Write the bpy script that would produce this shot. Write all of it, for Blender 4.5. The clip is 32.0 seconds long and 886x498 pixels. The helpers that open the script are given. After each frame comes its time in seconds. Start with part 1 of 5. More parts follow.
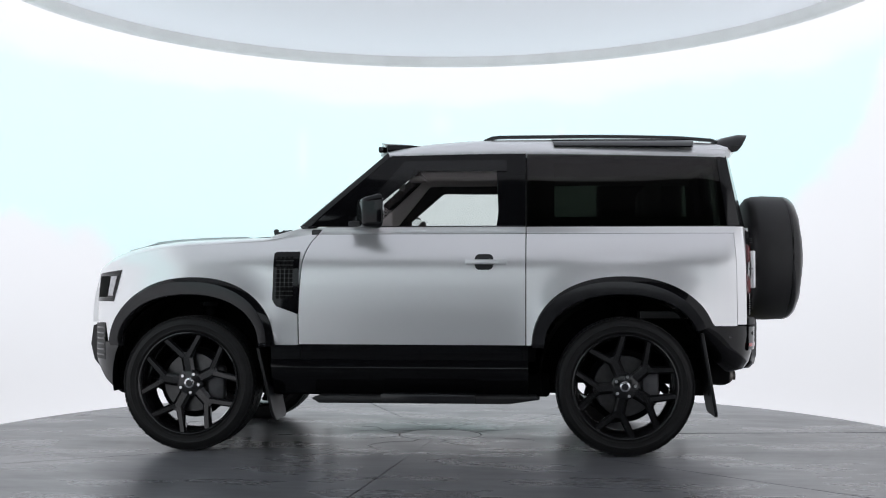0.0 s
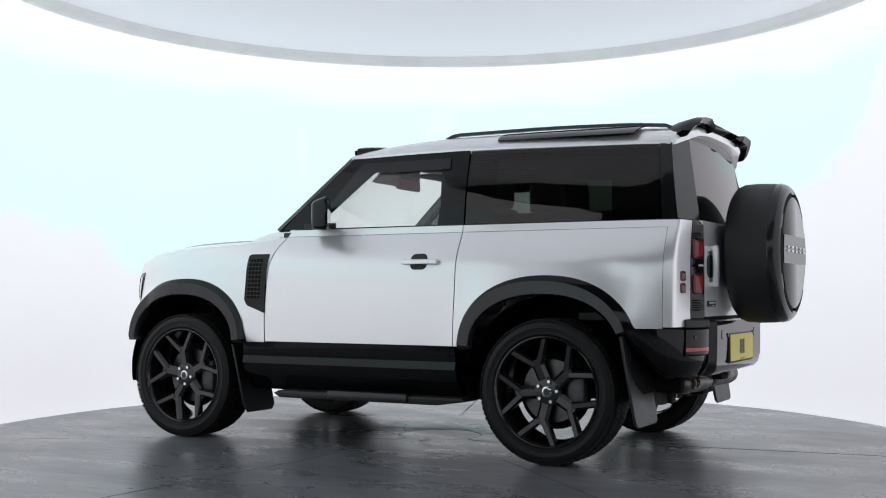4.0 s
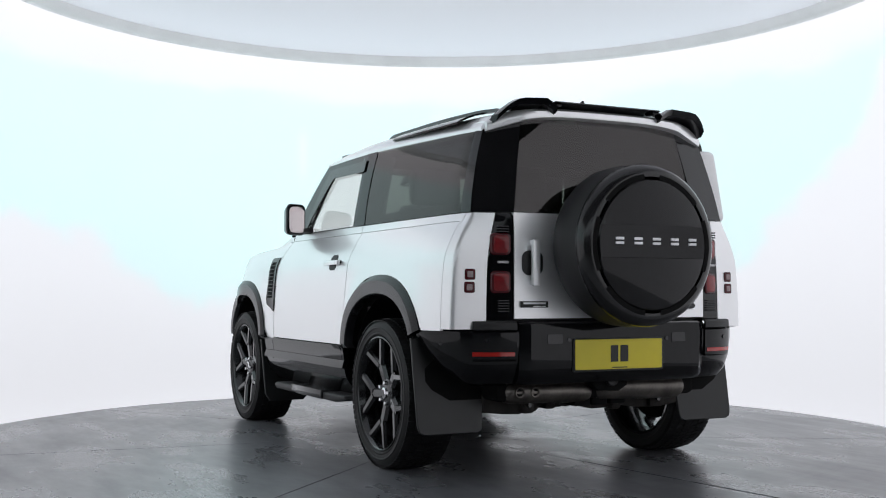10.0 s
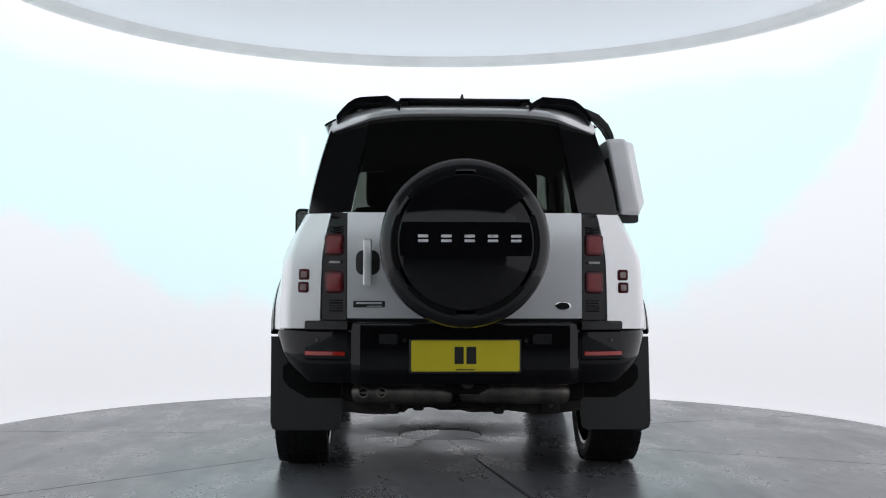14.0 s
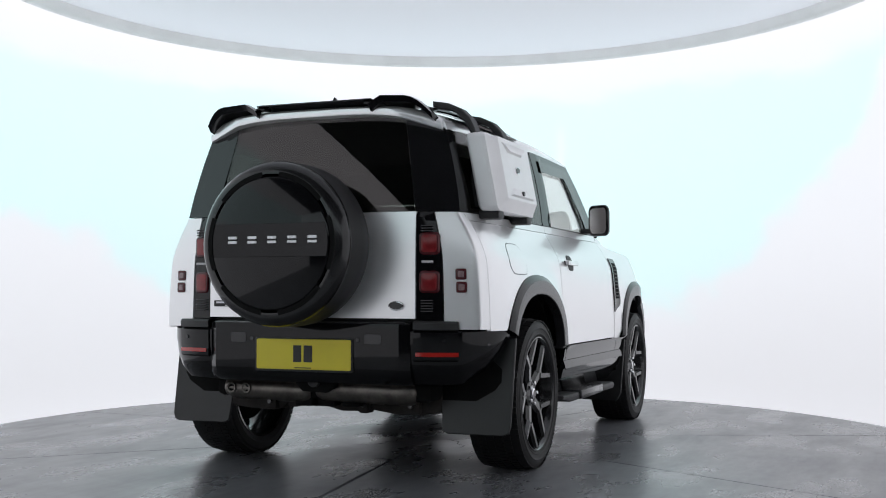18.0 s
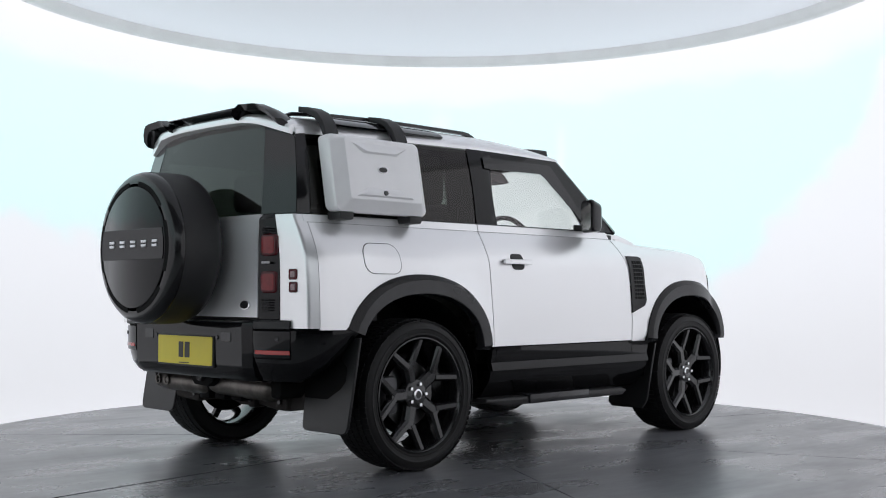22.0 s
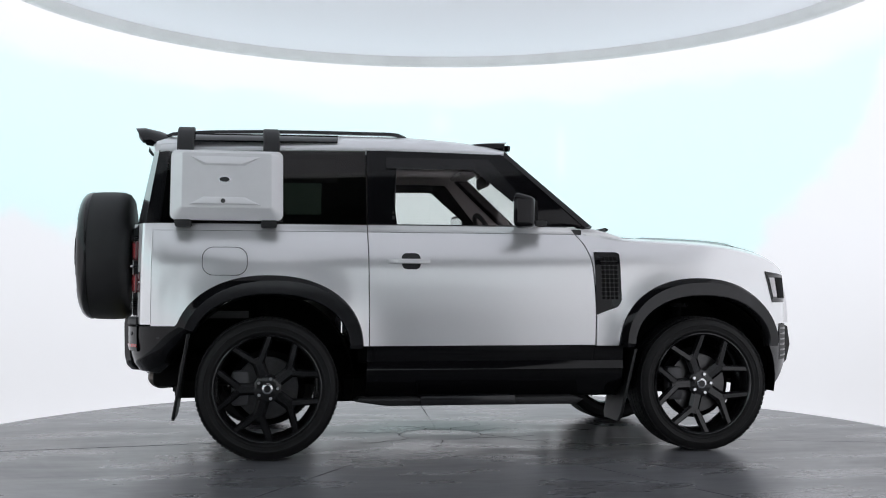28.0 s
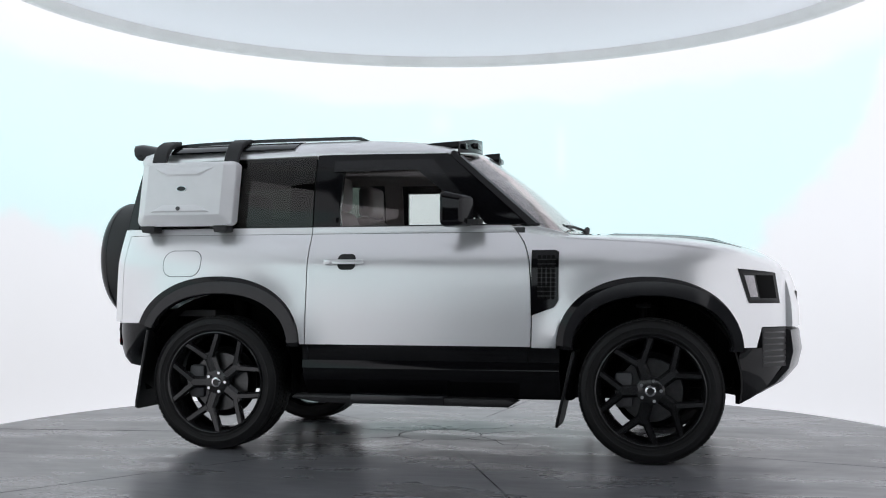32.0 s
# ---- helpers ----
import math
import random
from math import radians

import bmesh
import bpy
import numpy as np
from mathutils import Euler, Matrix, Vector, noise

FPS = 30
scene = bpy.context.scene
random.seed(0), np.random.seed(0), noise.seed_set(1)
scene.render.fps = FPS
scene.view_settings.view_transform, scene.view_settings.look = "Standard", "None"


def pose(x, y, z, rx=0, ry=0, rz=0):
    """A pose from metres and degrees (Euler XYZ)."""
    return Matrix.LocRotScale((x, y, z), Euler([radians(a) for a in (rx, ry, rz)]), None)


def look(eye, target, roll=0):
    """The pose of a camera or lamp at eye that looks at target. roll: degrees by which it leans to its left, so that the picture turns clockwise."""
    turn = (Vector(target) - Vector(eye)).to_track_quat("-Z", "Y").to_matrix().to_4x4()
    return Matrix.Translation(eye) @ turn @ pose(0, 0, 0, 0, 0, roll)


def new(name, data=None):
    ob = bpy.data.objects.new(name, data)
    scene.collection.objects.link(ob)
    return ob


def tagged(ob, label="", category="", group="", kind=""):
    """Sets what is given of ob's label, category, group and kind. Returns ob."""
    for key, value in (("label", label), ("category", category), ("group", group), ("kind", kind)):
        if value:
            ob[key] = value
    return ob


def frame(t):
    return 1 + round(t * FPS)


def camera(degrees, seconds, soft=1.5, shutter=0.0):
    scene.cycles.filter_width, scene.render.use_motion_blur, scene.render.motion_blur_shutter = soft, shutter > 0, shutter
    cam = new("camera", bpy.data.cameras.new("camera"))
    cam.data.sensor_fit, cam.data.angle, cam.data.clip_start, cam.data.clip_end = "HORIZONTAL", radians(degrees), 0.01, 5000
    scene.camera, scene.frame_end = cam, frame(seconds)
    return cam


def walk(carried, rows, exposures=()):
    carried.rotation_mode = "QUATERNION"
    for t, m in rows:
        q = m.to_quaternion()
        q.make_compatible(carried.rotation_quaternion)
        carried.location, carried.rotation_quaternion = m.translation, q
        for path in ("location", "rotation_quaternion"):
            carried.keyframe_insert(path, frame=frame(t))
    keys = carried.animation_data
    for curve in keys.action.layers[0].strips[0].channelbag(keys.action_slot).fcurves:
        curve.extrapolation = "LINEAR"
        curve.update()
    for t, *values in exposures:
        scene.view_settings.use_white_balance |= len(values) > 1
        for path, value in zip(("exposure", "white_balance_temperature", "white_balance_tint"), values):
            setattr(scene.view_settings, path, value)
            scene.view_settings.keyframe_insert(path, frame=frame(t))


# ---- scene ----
# ---------------------------------------------------------------- camera
EYE = (0.0, -7.478, 0.94)
VIEW = look(EYE, (EYE[0] + 0.002257, EYE[1] + 0.99916, EYE[2] + 0.04091), 0.10)
cam = camera(43.39, 32.0, soft=1.1)
walk(cam, [(0, VIEW), (32, VIEW)])

# ---------------------------------------------------------------- light
world = bpy.data.worlds.new("world")
scene.world = world
world.use_nodes = True
world.node_tree.nodes["Background"].inputs[0].default_value = (0.01, 0.01, 0.012, 1)
world.node_tree.nodes["Background"].inputs[1].default_value = 1.0
scene.view_settings.exposure = 0.0
PANEL_GLOW, DISC_GLOW = 0.70, 0.21
# Emission colours painted onto the wall: cool bright zone and paler rest.
GLOW_PAINT_COOL, GLOW_PAINT_PALE = (0.548, 0.74, 0.745), (0.672, 0.668, 0.70)


# ---------------------------------------------------------------- materials
def ramp_between(nt, fac, a, b, lo=0.3, hi=0.7):
    r = nt.nodes.new("ShaderNodeValToRGB")
    r.color_ramp.elements[0].color, r.color_ramp.elements[1].color = (*a, 1), (*b, 1)
    r.color_ramp.elements[0].position, r.color_ramp.elements[1].position = lo, hi
    nt.links.new(fac, r.inputs[0])
    return r.outputs[0]


def noise_of(nt, scale, detail=4.0, stretch=None, rough=0.55):
    c = nt.nodes.new("ShaderNodeTexCoord")
    n = nt.nodes.new("ShaderNodeTexNoise")
    n.inputs["Scale"].default_value, n.inputs["Detail"].default_value = scale, detail
    n.inputs["Roughness"].default_value = rough
    src = c.outputs["Object"]
    if stretch:
        m = nt.nodes.new("ShaderNodeMapping")
        m.inputs["Scale"].default_value = stretch
        nt.links.new(src, m.inputs[0])
        src = m.outputs[0]
    nt.links.new(src, n.inputs["Vector"])
    return n.outputs["Fac"]


def surface(name, color, rough=0.5, metal=0.0, vary=0.12, scale=6.0, fine=120.0, bump=0.0, coat=0.0,
            rough_vary=0.08, spec=0.5, emit=None, glow=0.0):
    """A surface with colour variation at two scales, uneven gloss and fine relief."""
    m = bpy.data.materials.new(name)
    m.use_nodes = True
    nt = m.node_tree
    b = nt.nodes["Principled BSDF"]
    big, small = noise_of(nt, scale), noise_of(nt, fine, 3.0)
    lo = tuple(c * (1 - vary) for c in color)
    hi = tuple(min(1, c * (1 + vary)) for c in color)
    one = ramp_between(nt, big, lo, hi)
    mix = nt.nodes.new("ShaderNodeMix")
    mix.data_type, mix.blend_type = "RGBA", "MULTIPLY"
    mix.inputs[0].default_value = min(1, vary * 2)
    nt.links.new(one, mix.inputs["A"])
    nt.links.new(ramp_between(nt, small, (0.75,) * 3, (1,) * 3), mix.inputs["B"])
    nt.links.new(mix.outputs["Result"], b.inputs["Base Color"])
    r = nt.nodes.new("ShaderNodeMapRange")
    r.inputs["To Min"].default_value, r.inputs["To Max"].default_value = max(0.02, rough - rough_vary), rough + rough_vary
    nt.links.new(big, r.inputs["Value"])
    nt.links.new(r.outputs[0], b.inputs["Roughness"])
    b.inputs["Metallic"].default_value = metal
    b.inputs["Specular IOR Level"].default_value = spec
    b.inputs["Coat Weight"].default_value = coat
    b.inputs["Coat Roughness"].default_value = 0.03
    if bump:
        bp = nt.nodes.new("ShaderNodeBump")
        bp.inputs["Strength"].default_value, bp.inputs["Distance"].default_value = bump, 0.002
        nt.links.new(small, bp.inputs["Height"])
        nt.links.new(bp.outputs[0], b.inputs["Normal"])
    if emit:
        b.inputs["Emission Color"].default_value = (*emit, 1)
        b.inputs["Emission Strength"].default_value = glow
    return m


def glazing(name, tint, mirror=0.042):
    """Thin glass: tinted see-through with a clear mirror gloss."""
    m = bpy.data.materials.new(name)
    m.use_nodes = True
    nt = m.node_tree
    nt.nodes.remove(nt.nodes["Principled BSDF"])
    t, g, f, x, p, q = (nt.nodes.new("ShaderNode" + k) for k in ("BsdfTransparent", "BsdfGlossy", "LayerWeight", "MixShader", "Math", "Math"))
    t.inputs[0].default_value = (*tint, 1)
    g.inputs["Roughness"].default_value = 0.01
    g.inputs["Color"].default_value = (1.0, 0.945, 0.945, 1)
    f.inputs["Blend"].default_value = 0.5
    p.operation, p.inputs[1].default_value = "POWER", 5.0
    q.operation, q.inputs[1].default_value, q.inputs[2].default_value = "MULTIPLY_ADD", 0.9, mirror
    nt.links.new(f.outputs["Facing"], p.inputs[0])
    nt.links.new(p.outputs[0], q.inputs[0])
    nt.links.new(q.outputs[0], x.inputs[0])
    nt.links.new(t.outputs[0], x.inputs[1])
    nt.links.new(g.outputs[0], x.inputs[2])
    nt.links.new(x.outputs[0], nt.nodes["Material Output"].inputs["Surface"])
    return m


def concrete():
    """Polished grey floor coating: cloudy patches, trowel streaks, round scuffs from turning, pits."""
    m = surface("floor_coating", (0.185, 0.188, 0.202), 0.29, vary=0.16, scale=1.3, fine=7.0, rough_vary=0.16, spec=0.5)
    nt = m.node_tree
    b = nt.nodes["Principled BSDF"]
    cur = b.inputs["Base Color"].links[0].from_socket
    streak = noise_of(nt, 2.2, 6.0, (1.0, 5.0, 1.0), 0.65)
    speck = noise_of(nt, 38.0, 2.0)
    scrape = noise_of(nt, 5.0, 8.0, (0.35, 3.0, 1.0), 0.75)
    c, sep = nt.nodes.new("ShaderNodeTexCoord"), nt.nodes.new("ShaderNodeSeparateXYZ")
    nt.links.new(c.outputs["Object"], sep.inputs[0])
    ang, rad, com = nt.nodes.new("ShaderNodeMath"), nt.nodes.new("ShaderNodeVectorMath"), nt.nodes.new("ShaderNodeCombineXYZ")
    ang.operation, rad.operation = "ARCTAN2", "LENGTH"
    nt.links.new(sep.outputs["Y"], ang.inputs[0])
    nt.links.new(sep.outputs["X"], ang.inputs[1])
    nt.links.new(c.outputs["Object"], rad.inputs[0])
    wide = nt.nodes.new("ShaderNodeMath")
    wide.operation, wide.inputs[1].default_value = "MULTIPLY", 9.0
    nt.links.new(rad.outputs["Value"], wide.inputs[0])
    nt.links.new(wide.outputs[0], com.inputs[0])
    nt.links.new(ang.outputs[0], com.inputs[1])
    scuff = nt.nodes.new("ShaderNodeTexNoise")
    scuff.inputs["Scale"].default_value, scuff.inputs["Detail"].default_value = 1.6, 5.0
    nt.links.new(com.outputs[0], scuff.inputs["Vector"])
    for fac, lo, hi, dark, amount in ((streak, 0.36, 0.64, 0.66, 0.75), (scuff.outputs["Fac"], 0.30, 0.62, 0.72, 0.6), (scrape, 0.26, 0.60, 0.70, 0.45), (speck, 0.24, 0.40, 0.7, 0.12)):
        mix = nt.nodes.new("ShaderNodeMix")
        mix.data_type, mix.blend_type = "RGBA", "MULTIPLY"
        mix.inputs[0].default_value = amount
        nt.links.new(cur, mix.inputs["A"])
        nt.links.new(ramp_between(nt, fac, (dark,) * 3, (1, 1, 1), lo, hi), mix.inputs["B"])
        cur = mix.outputs["Result"]
    nt.links.new(cur, b.inputs["Base Color"])
    patch = noise_of(nt, 1.1, 5.0, (1.0, 2.2, 1.0), 0.6)
    gloss = nt.nodes.new("ShaderNodeMapRange")
    gloss.inputs["From Min"].default_value, gloss.inputs["From Max"].default_value = 0.35, 0.65
    gloss.inputs["To Min"].default_value, gloss.inputs["To Max"].default_value = 0.23, 0.36
    nt.links.new(patch, gloss.inputs["Value"])
    nt.links.new(gloss.outputs[0], b.inputs["Roughness"])
    return m


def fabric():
    """Stretched white fabric with its glow painted into the emission: a brighter, cooler zone with a cloudy edge,
    fading to the floor, the top and one side.
    """
    m = surface("white_fabric_painted_glow", (0.52, 0.52, 0.54), 0.9, vary=0.02, scale=0.7, fine=200)
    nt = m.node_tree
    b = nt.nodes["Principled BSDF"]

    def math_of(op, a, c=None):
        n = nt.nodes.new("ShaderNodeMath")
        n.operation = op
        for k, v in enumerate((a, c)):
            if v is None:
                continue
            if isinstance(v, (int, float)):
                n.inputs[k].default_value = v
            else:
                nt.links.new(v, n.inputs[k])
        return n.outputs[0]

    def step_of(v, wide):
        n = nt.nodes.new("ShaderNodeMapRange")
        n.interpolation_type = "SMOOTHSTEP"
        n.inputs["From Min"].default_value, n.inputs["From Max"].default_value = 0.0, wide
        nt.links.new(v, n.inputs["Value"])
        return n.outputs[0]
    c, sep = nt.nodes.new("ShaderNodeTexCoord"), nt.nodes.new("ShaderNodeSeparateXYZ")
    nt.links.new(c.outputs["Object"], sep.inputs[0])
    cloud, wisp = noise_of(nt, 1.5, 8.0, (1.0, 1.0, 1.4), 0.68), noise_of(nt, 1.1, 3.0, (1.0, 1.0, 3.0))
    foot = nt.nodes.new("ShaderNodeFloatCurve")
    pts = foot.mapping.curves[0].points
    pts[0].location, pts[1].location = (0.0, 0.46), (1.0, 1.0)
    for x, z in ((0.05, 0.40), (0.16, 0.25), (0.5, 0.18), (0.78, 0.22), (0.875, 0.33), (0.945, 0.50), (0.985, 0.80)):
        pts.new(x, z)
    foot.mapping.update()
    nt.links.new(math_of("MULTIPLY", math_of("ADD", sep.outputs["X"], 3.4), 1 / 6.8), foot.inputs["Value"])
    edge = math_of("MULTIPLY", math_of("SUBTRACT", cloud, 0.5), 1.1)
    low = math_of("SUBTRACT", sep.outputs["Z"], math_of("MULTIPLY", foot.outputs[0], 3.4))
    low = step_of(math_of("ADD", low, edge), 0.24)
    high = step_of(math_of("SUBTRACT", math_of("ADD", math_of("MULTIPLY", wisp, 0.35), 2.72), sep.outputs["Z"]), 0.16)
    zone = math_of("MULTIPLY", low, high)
    # pale upright light streaks painted into the cool zone
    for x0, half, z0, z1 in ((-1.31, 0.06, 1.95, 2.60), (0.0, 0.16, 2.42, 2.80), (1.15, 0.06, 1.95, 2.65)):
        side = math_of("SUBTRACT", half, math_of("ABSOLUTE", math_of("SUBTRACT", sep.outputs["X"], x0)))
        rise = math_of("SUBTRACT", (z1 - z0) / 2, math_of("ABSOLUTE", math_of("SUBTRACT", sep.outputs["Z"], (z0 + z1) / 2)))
        painted_streak = math_of("MULTIPLY", step_of(side, half), step_of(rise, 0.25))
        zone = math_of("MULTIPLY", zone, math_of("SUBTRACT", 1.0, math_of("MULTIPLY", painted_streak, 0.85)))
    # weaker glow painted in towards the floor
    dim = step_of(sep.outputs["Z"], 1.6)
    under = ramp_between(nt, dim, tuple(0.93 * q for q in GLOW_PAINT_PALE), GLOW_PAINT_PALE, 0.0, 1.0)
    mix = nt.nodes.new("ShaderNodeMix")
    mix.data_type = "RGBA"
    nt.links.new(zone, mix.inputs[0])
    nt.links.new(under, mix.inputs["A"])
    mix.inputs["B"].default_value = (*GLOW_PAINT_COOL, 1)
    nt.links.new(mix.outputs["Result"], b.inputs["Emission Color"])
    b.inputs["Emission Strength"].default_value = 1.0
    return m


M_SILVER = surface("silver_paint", (0.91, 0.912, 0.92), 0.31, metal=0.64, vary=0.004, scale=1.5, fine=60, coat=0.6, rough_vary=0.006)
M_GLOSS = surface("gloss_black", (0.005, 0.005, 0.006), 0.07, vary=0.1, scale=5, rough_vary=0.02, spec=0.31)
M_ARCH = surface("satin_black_cladding", (0.020, 0.020, 0.022), 0.19, vary=0.12, scale=8, fine=400, bump=0.02, rough_vary=0.03)
M_PILLAR = surface("dark_pillar_glass", (0.008, 0.008, 0.009), 0.09, vary=0.1, scale=5, rough_vary=0.02)
M_FLAP = surface("moulded_flap_rubber", (0.009, 0.0095, 0.010), 0.42, vary=0.15, scale=9, fine=300, bump=0.05)
M_MATT = surface("matt_black_plastic", (0.018, 0.018, 0.019), 0.55, vary=0.2, scale=10, fine=300, bump=0.1)
M_COVER = surface("satin_graphite_cover", (0.012, 0.012, 0.013), 0.20, vary=0.1, scale=5, coat=0.15, rough_vary=0.03, spec=0.4)
M_DARK = surface("dark_underbody", (0.006, 0.006, 0.0062), 0.8, vary=0.3, scale=12, spec=0.12)
M_RUST = surface("dusty_cast_iron", (0.030, 0.027, 0.025), 0.75, vary=0.35, scale=14, fine=90, bump=0.3, spec=0.25)
M_TYRE = surface("tyre_rubber", (0.011, 0.011, 0.0115), 0.55, vary=0.25, scale=14, fine=200, bump=0.25, spec=0.3)
M_RIM = surface("gloss_black_alloy", (0.010, 0.010, 0.011), 0.2, vary=0.1, coat=0.3, rough_vary=0.04)
M_STEEL = surface("brushed_steel", (0.10, 0.10, 0.10), 0.35, metal=1.0, vary=0.12, scale=30)
M_CALIPER = surface("cast_grey_metal", (0.11, 0.11, 0.115), 0.5, metal=0.3, vary=0.2, scale=20, fine=150, bump=0.15)
M_CHROME = surface("chrome", (0.75, 0.75, 0.76), 0.12, metal=1.0, vary=0.04)
M_EXHAUST = surface("heat_stained_steel", (0.17, 0.155, 0.14), 0.42, metal=0.8, vary=0.35, scale=9, fine=70)
M_RED = surface("red_lens", (0.075, 0.006, 0.010), 0.16, vary=0.1, coat=0.1, spec=0.4)
M_LAMPRED = surface("red_lamp_lens", (0.22, 0.014, 0.018), 0.18, vary=0.15, scale=40, coat=0.1, spec=0.4)
M_REDBRIGHT = surface("red_reflector", (0.45, 0.02, 0.015), 0.15, vary=0.1, coat=0.5)
M_LENS = surface("clear_lamp_lens", (0.60, 0.57, 0.59), 0.1, vary=0.15, scale=60, coat=0.8)
M_CORNERLENS = surface("pale_corner_lens", (0.30, 0.20, 0.21), 0.15, vary=0.2, scale=60, coat=0.5)
M_PLATE = surface("yellow_plate", (0.72, 0.60, 0.02), 0.4, vary=0.04, fine=500)
M_INK = surface("black_ink", (0.01, 0.01, 0.01), 0.5)
M_LETTER = surface("satin_silver_letters", (0.82, 0.82, 0.84), 0.3, metal=0.3)
M_CABIN = surface("dark_cabin_trim", (0.045, 0.045, 0.046), 0.7, vary=0.15)
M_HEADLINE = surface("grey_headlining", (0.36, 0.36, 0.355), 0.9, vary=0.08, fine=300)
M_ROOFLINE = surface("dark_headlining", (0.36, 0.36, 0.35), 0.9, vary=0.08, fine=300)
M_SEAT = surface("grey_leather", (0.24, 0.238, 0.23), 0.55, vary=0.12, bump=0.1)
M_CARRIER = surface("silver_carrier_paint", (0.90, 0.90, 0.905), 0.45, metal=0.12, vary=0.03, fine=700, coat=0.3)
M_GLASS = glazing("clear_green_glass", (0.955, 0.925, 0.92))
M_PRIVACY = glazing("dark_privacy_glass", (0.30, 0.318, 0.295))
M_REARGLASS = glazing("dark_rear_glass", (0.30, 0.31, 0.29), 0.060)
M_FLOOR = concrete()
# Glow of an unseen panel, added to brighten the car's camera-facing side.
M_WHITE = surface("white_added_panel", (0.76, 0.79, 0.80), 0.9, vary=0.02, scale=0.7, fine=200, emit=(0.905, 0.975, 1.025), glow=PANEL_GLOW)
# Wall cloth whose uneven brightness is drawn in its emission.
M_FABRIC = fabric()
M_DISC = surface("white_ceiling_diffuser", (0.82, 0.81, 0.86), 0.85, vary=0.02, scale=0.8, fine=200, emit=(0.99, 0.99, 1.06), glow=DISC_GLOW)
# The rim is no lamp; a faint emission is added to lighten it.
M_RIMGREY = surface("white_rim_added_glow", (0.86, 0.85, 0.85), 0.6, vary=0.05, scale=3, emit=(1.0, 0.99, 0.98), glow=0.09)
M_BASE = surface("white_soffit_paint", (0.75, 0.76, 0.78), 0.5, vary=0.05, scale=2)
M_HALLFLOOR = surface("grey_hall_floor", (0.55, 0.555, 0.57), 0.55, vary=0.1, scale=2)
M_ROOM = surface("dark_studio_wall", (0.07, 0.071, 0.078), 0.8, vary=0.2, scale=2)
M_LAMP = surface("lamp_face", (0.9, 0.9, 0.9), 0.5, emit=(1, 0.98, 0.95), glow=7.0)
M_SEAM = surface("dark_joint", (0.03, 0.032, 0.035), 0.7)


# ---------------------------------------------------------------- mesh tools
def part(name, bm, material, parent=None, label="", smooth=35):
    bmesh.ops.remove_doubles(bm, verts=bm.verts, dist=1e-5)
    bmesh.ops.recalc_face_normals(bm, faces=bm.faces)
    me = bpy.data.meshes.new(name)
    bm.to_mesh(me)
    bm.free()
    me.materials.append(material)
    for p in me.polygons:
        p.use_smooth = True
    me.set_sharp_from_angle(angle=radians(smooth))
    ob = new(name, me)
    ob.parent = parent
    if label:
        ob["label"] = label
    return ob


def spline(points):
    """A smooth curve through (x, value) pairs, in rising x."""
    xs, ys = [p[0] for p in points], [p[1] for p in points]
    n = len(xs)
    d = [(ys[i + 1] - ys[i]) / (xs[i + 1] - xs[i]) for i in range(n - 1)]
    m = [d[0]] + [0 if d[i - 1] * d[i] <= 0 else 2 * d[i - 1] * d[i] / (d[i - 1] + d[i]) for i in range(1, n - 1)] + [d[-1]]

    def f(x):
        if x <= xs[0]:
            return ys[0]
        if x >= xs[-1]:
            return ys[-1]
        i = max(j for j in range(n - 1) if xs[j] <= x)
        h = xs[i + 1] - xs[i]
        t = (x - xs[i]) / h
        return ((2 * t**3 - 3 * t**2 + 1) * ys[i] + (t**3 - 2 * t**2 + t) * h * m[i]
                + (3 * t**2 - 2 * t**3) * ys[i + 1] + (t**3 - t**2) * h * m[i + 1])
    return f


def solid(bm, grid, depth, closed_u=False):
    """A sheet from a grid of (point, outward normal), given thickness inward."""
    nu, nv = len(grid), len(grid[0])
    front = [[bm.verts.new(p) for p, n in row] for row in grid]
    back = [[bm.verts.new(Vector(p) - Vector(n) * depth) for p, n in row] for row in grid]
    iu = range(nu if closed_u else nu - 1)
    for i in iu:
        k = (i + 1) % nu
        for j in range(nv - 1):
            bm.faces.new((front[i][j], front[k][j], front[k][j + 1], front[i][j + 1]))
            bm.faces.new((back[i][j], back[i][j + 1], back[k][j + 1], back[k][j]))
        for j in (0, nv - 1):
            bm.faces.new((front[i][j], front[k][j], back[k][j], back[i][j]))
    if not closed_u:
        for i in (0, nu - 1):
            for j in range(nv - 1):
                bm.faces.new((front[i][j], front[i][j + 1], back[i][j + 1], back[i][j]))
    return bm


def box(bm, x0, x1, y0, y1, z0, z1, bevel=0.0, seg=2):
    r = bmesh.ops.create_cube(bm, size=1)["verts"]
    for v in r:
        v.co = Vector((x0 + (v.co.x + 0.5) * (x1 - x0), y0 + (v.co.y + 0.5) * (y1 - y0), z0 + (v.co.z + 0.5) * (z1 - z0)))
    if bevel:
        edges = list({e for v in r for e in v.link_edges})
        bmesh.ops.bevel(bm, geom=edges, offset=bevel, segments=seg, affect="EDGES", profile=0.5)
    return bm


def boxed(*a, **k):
    return box(bmesh.new(), *a, **k)


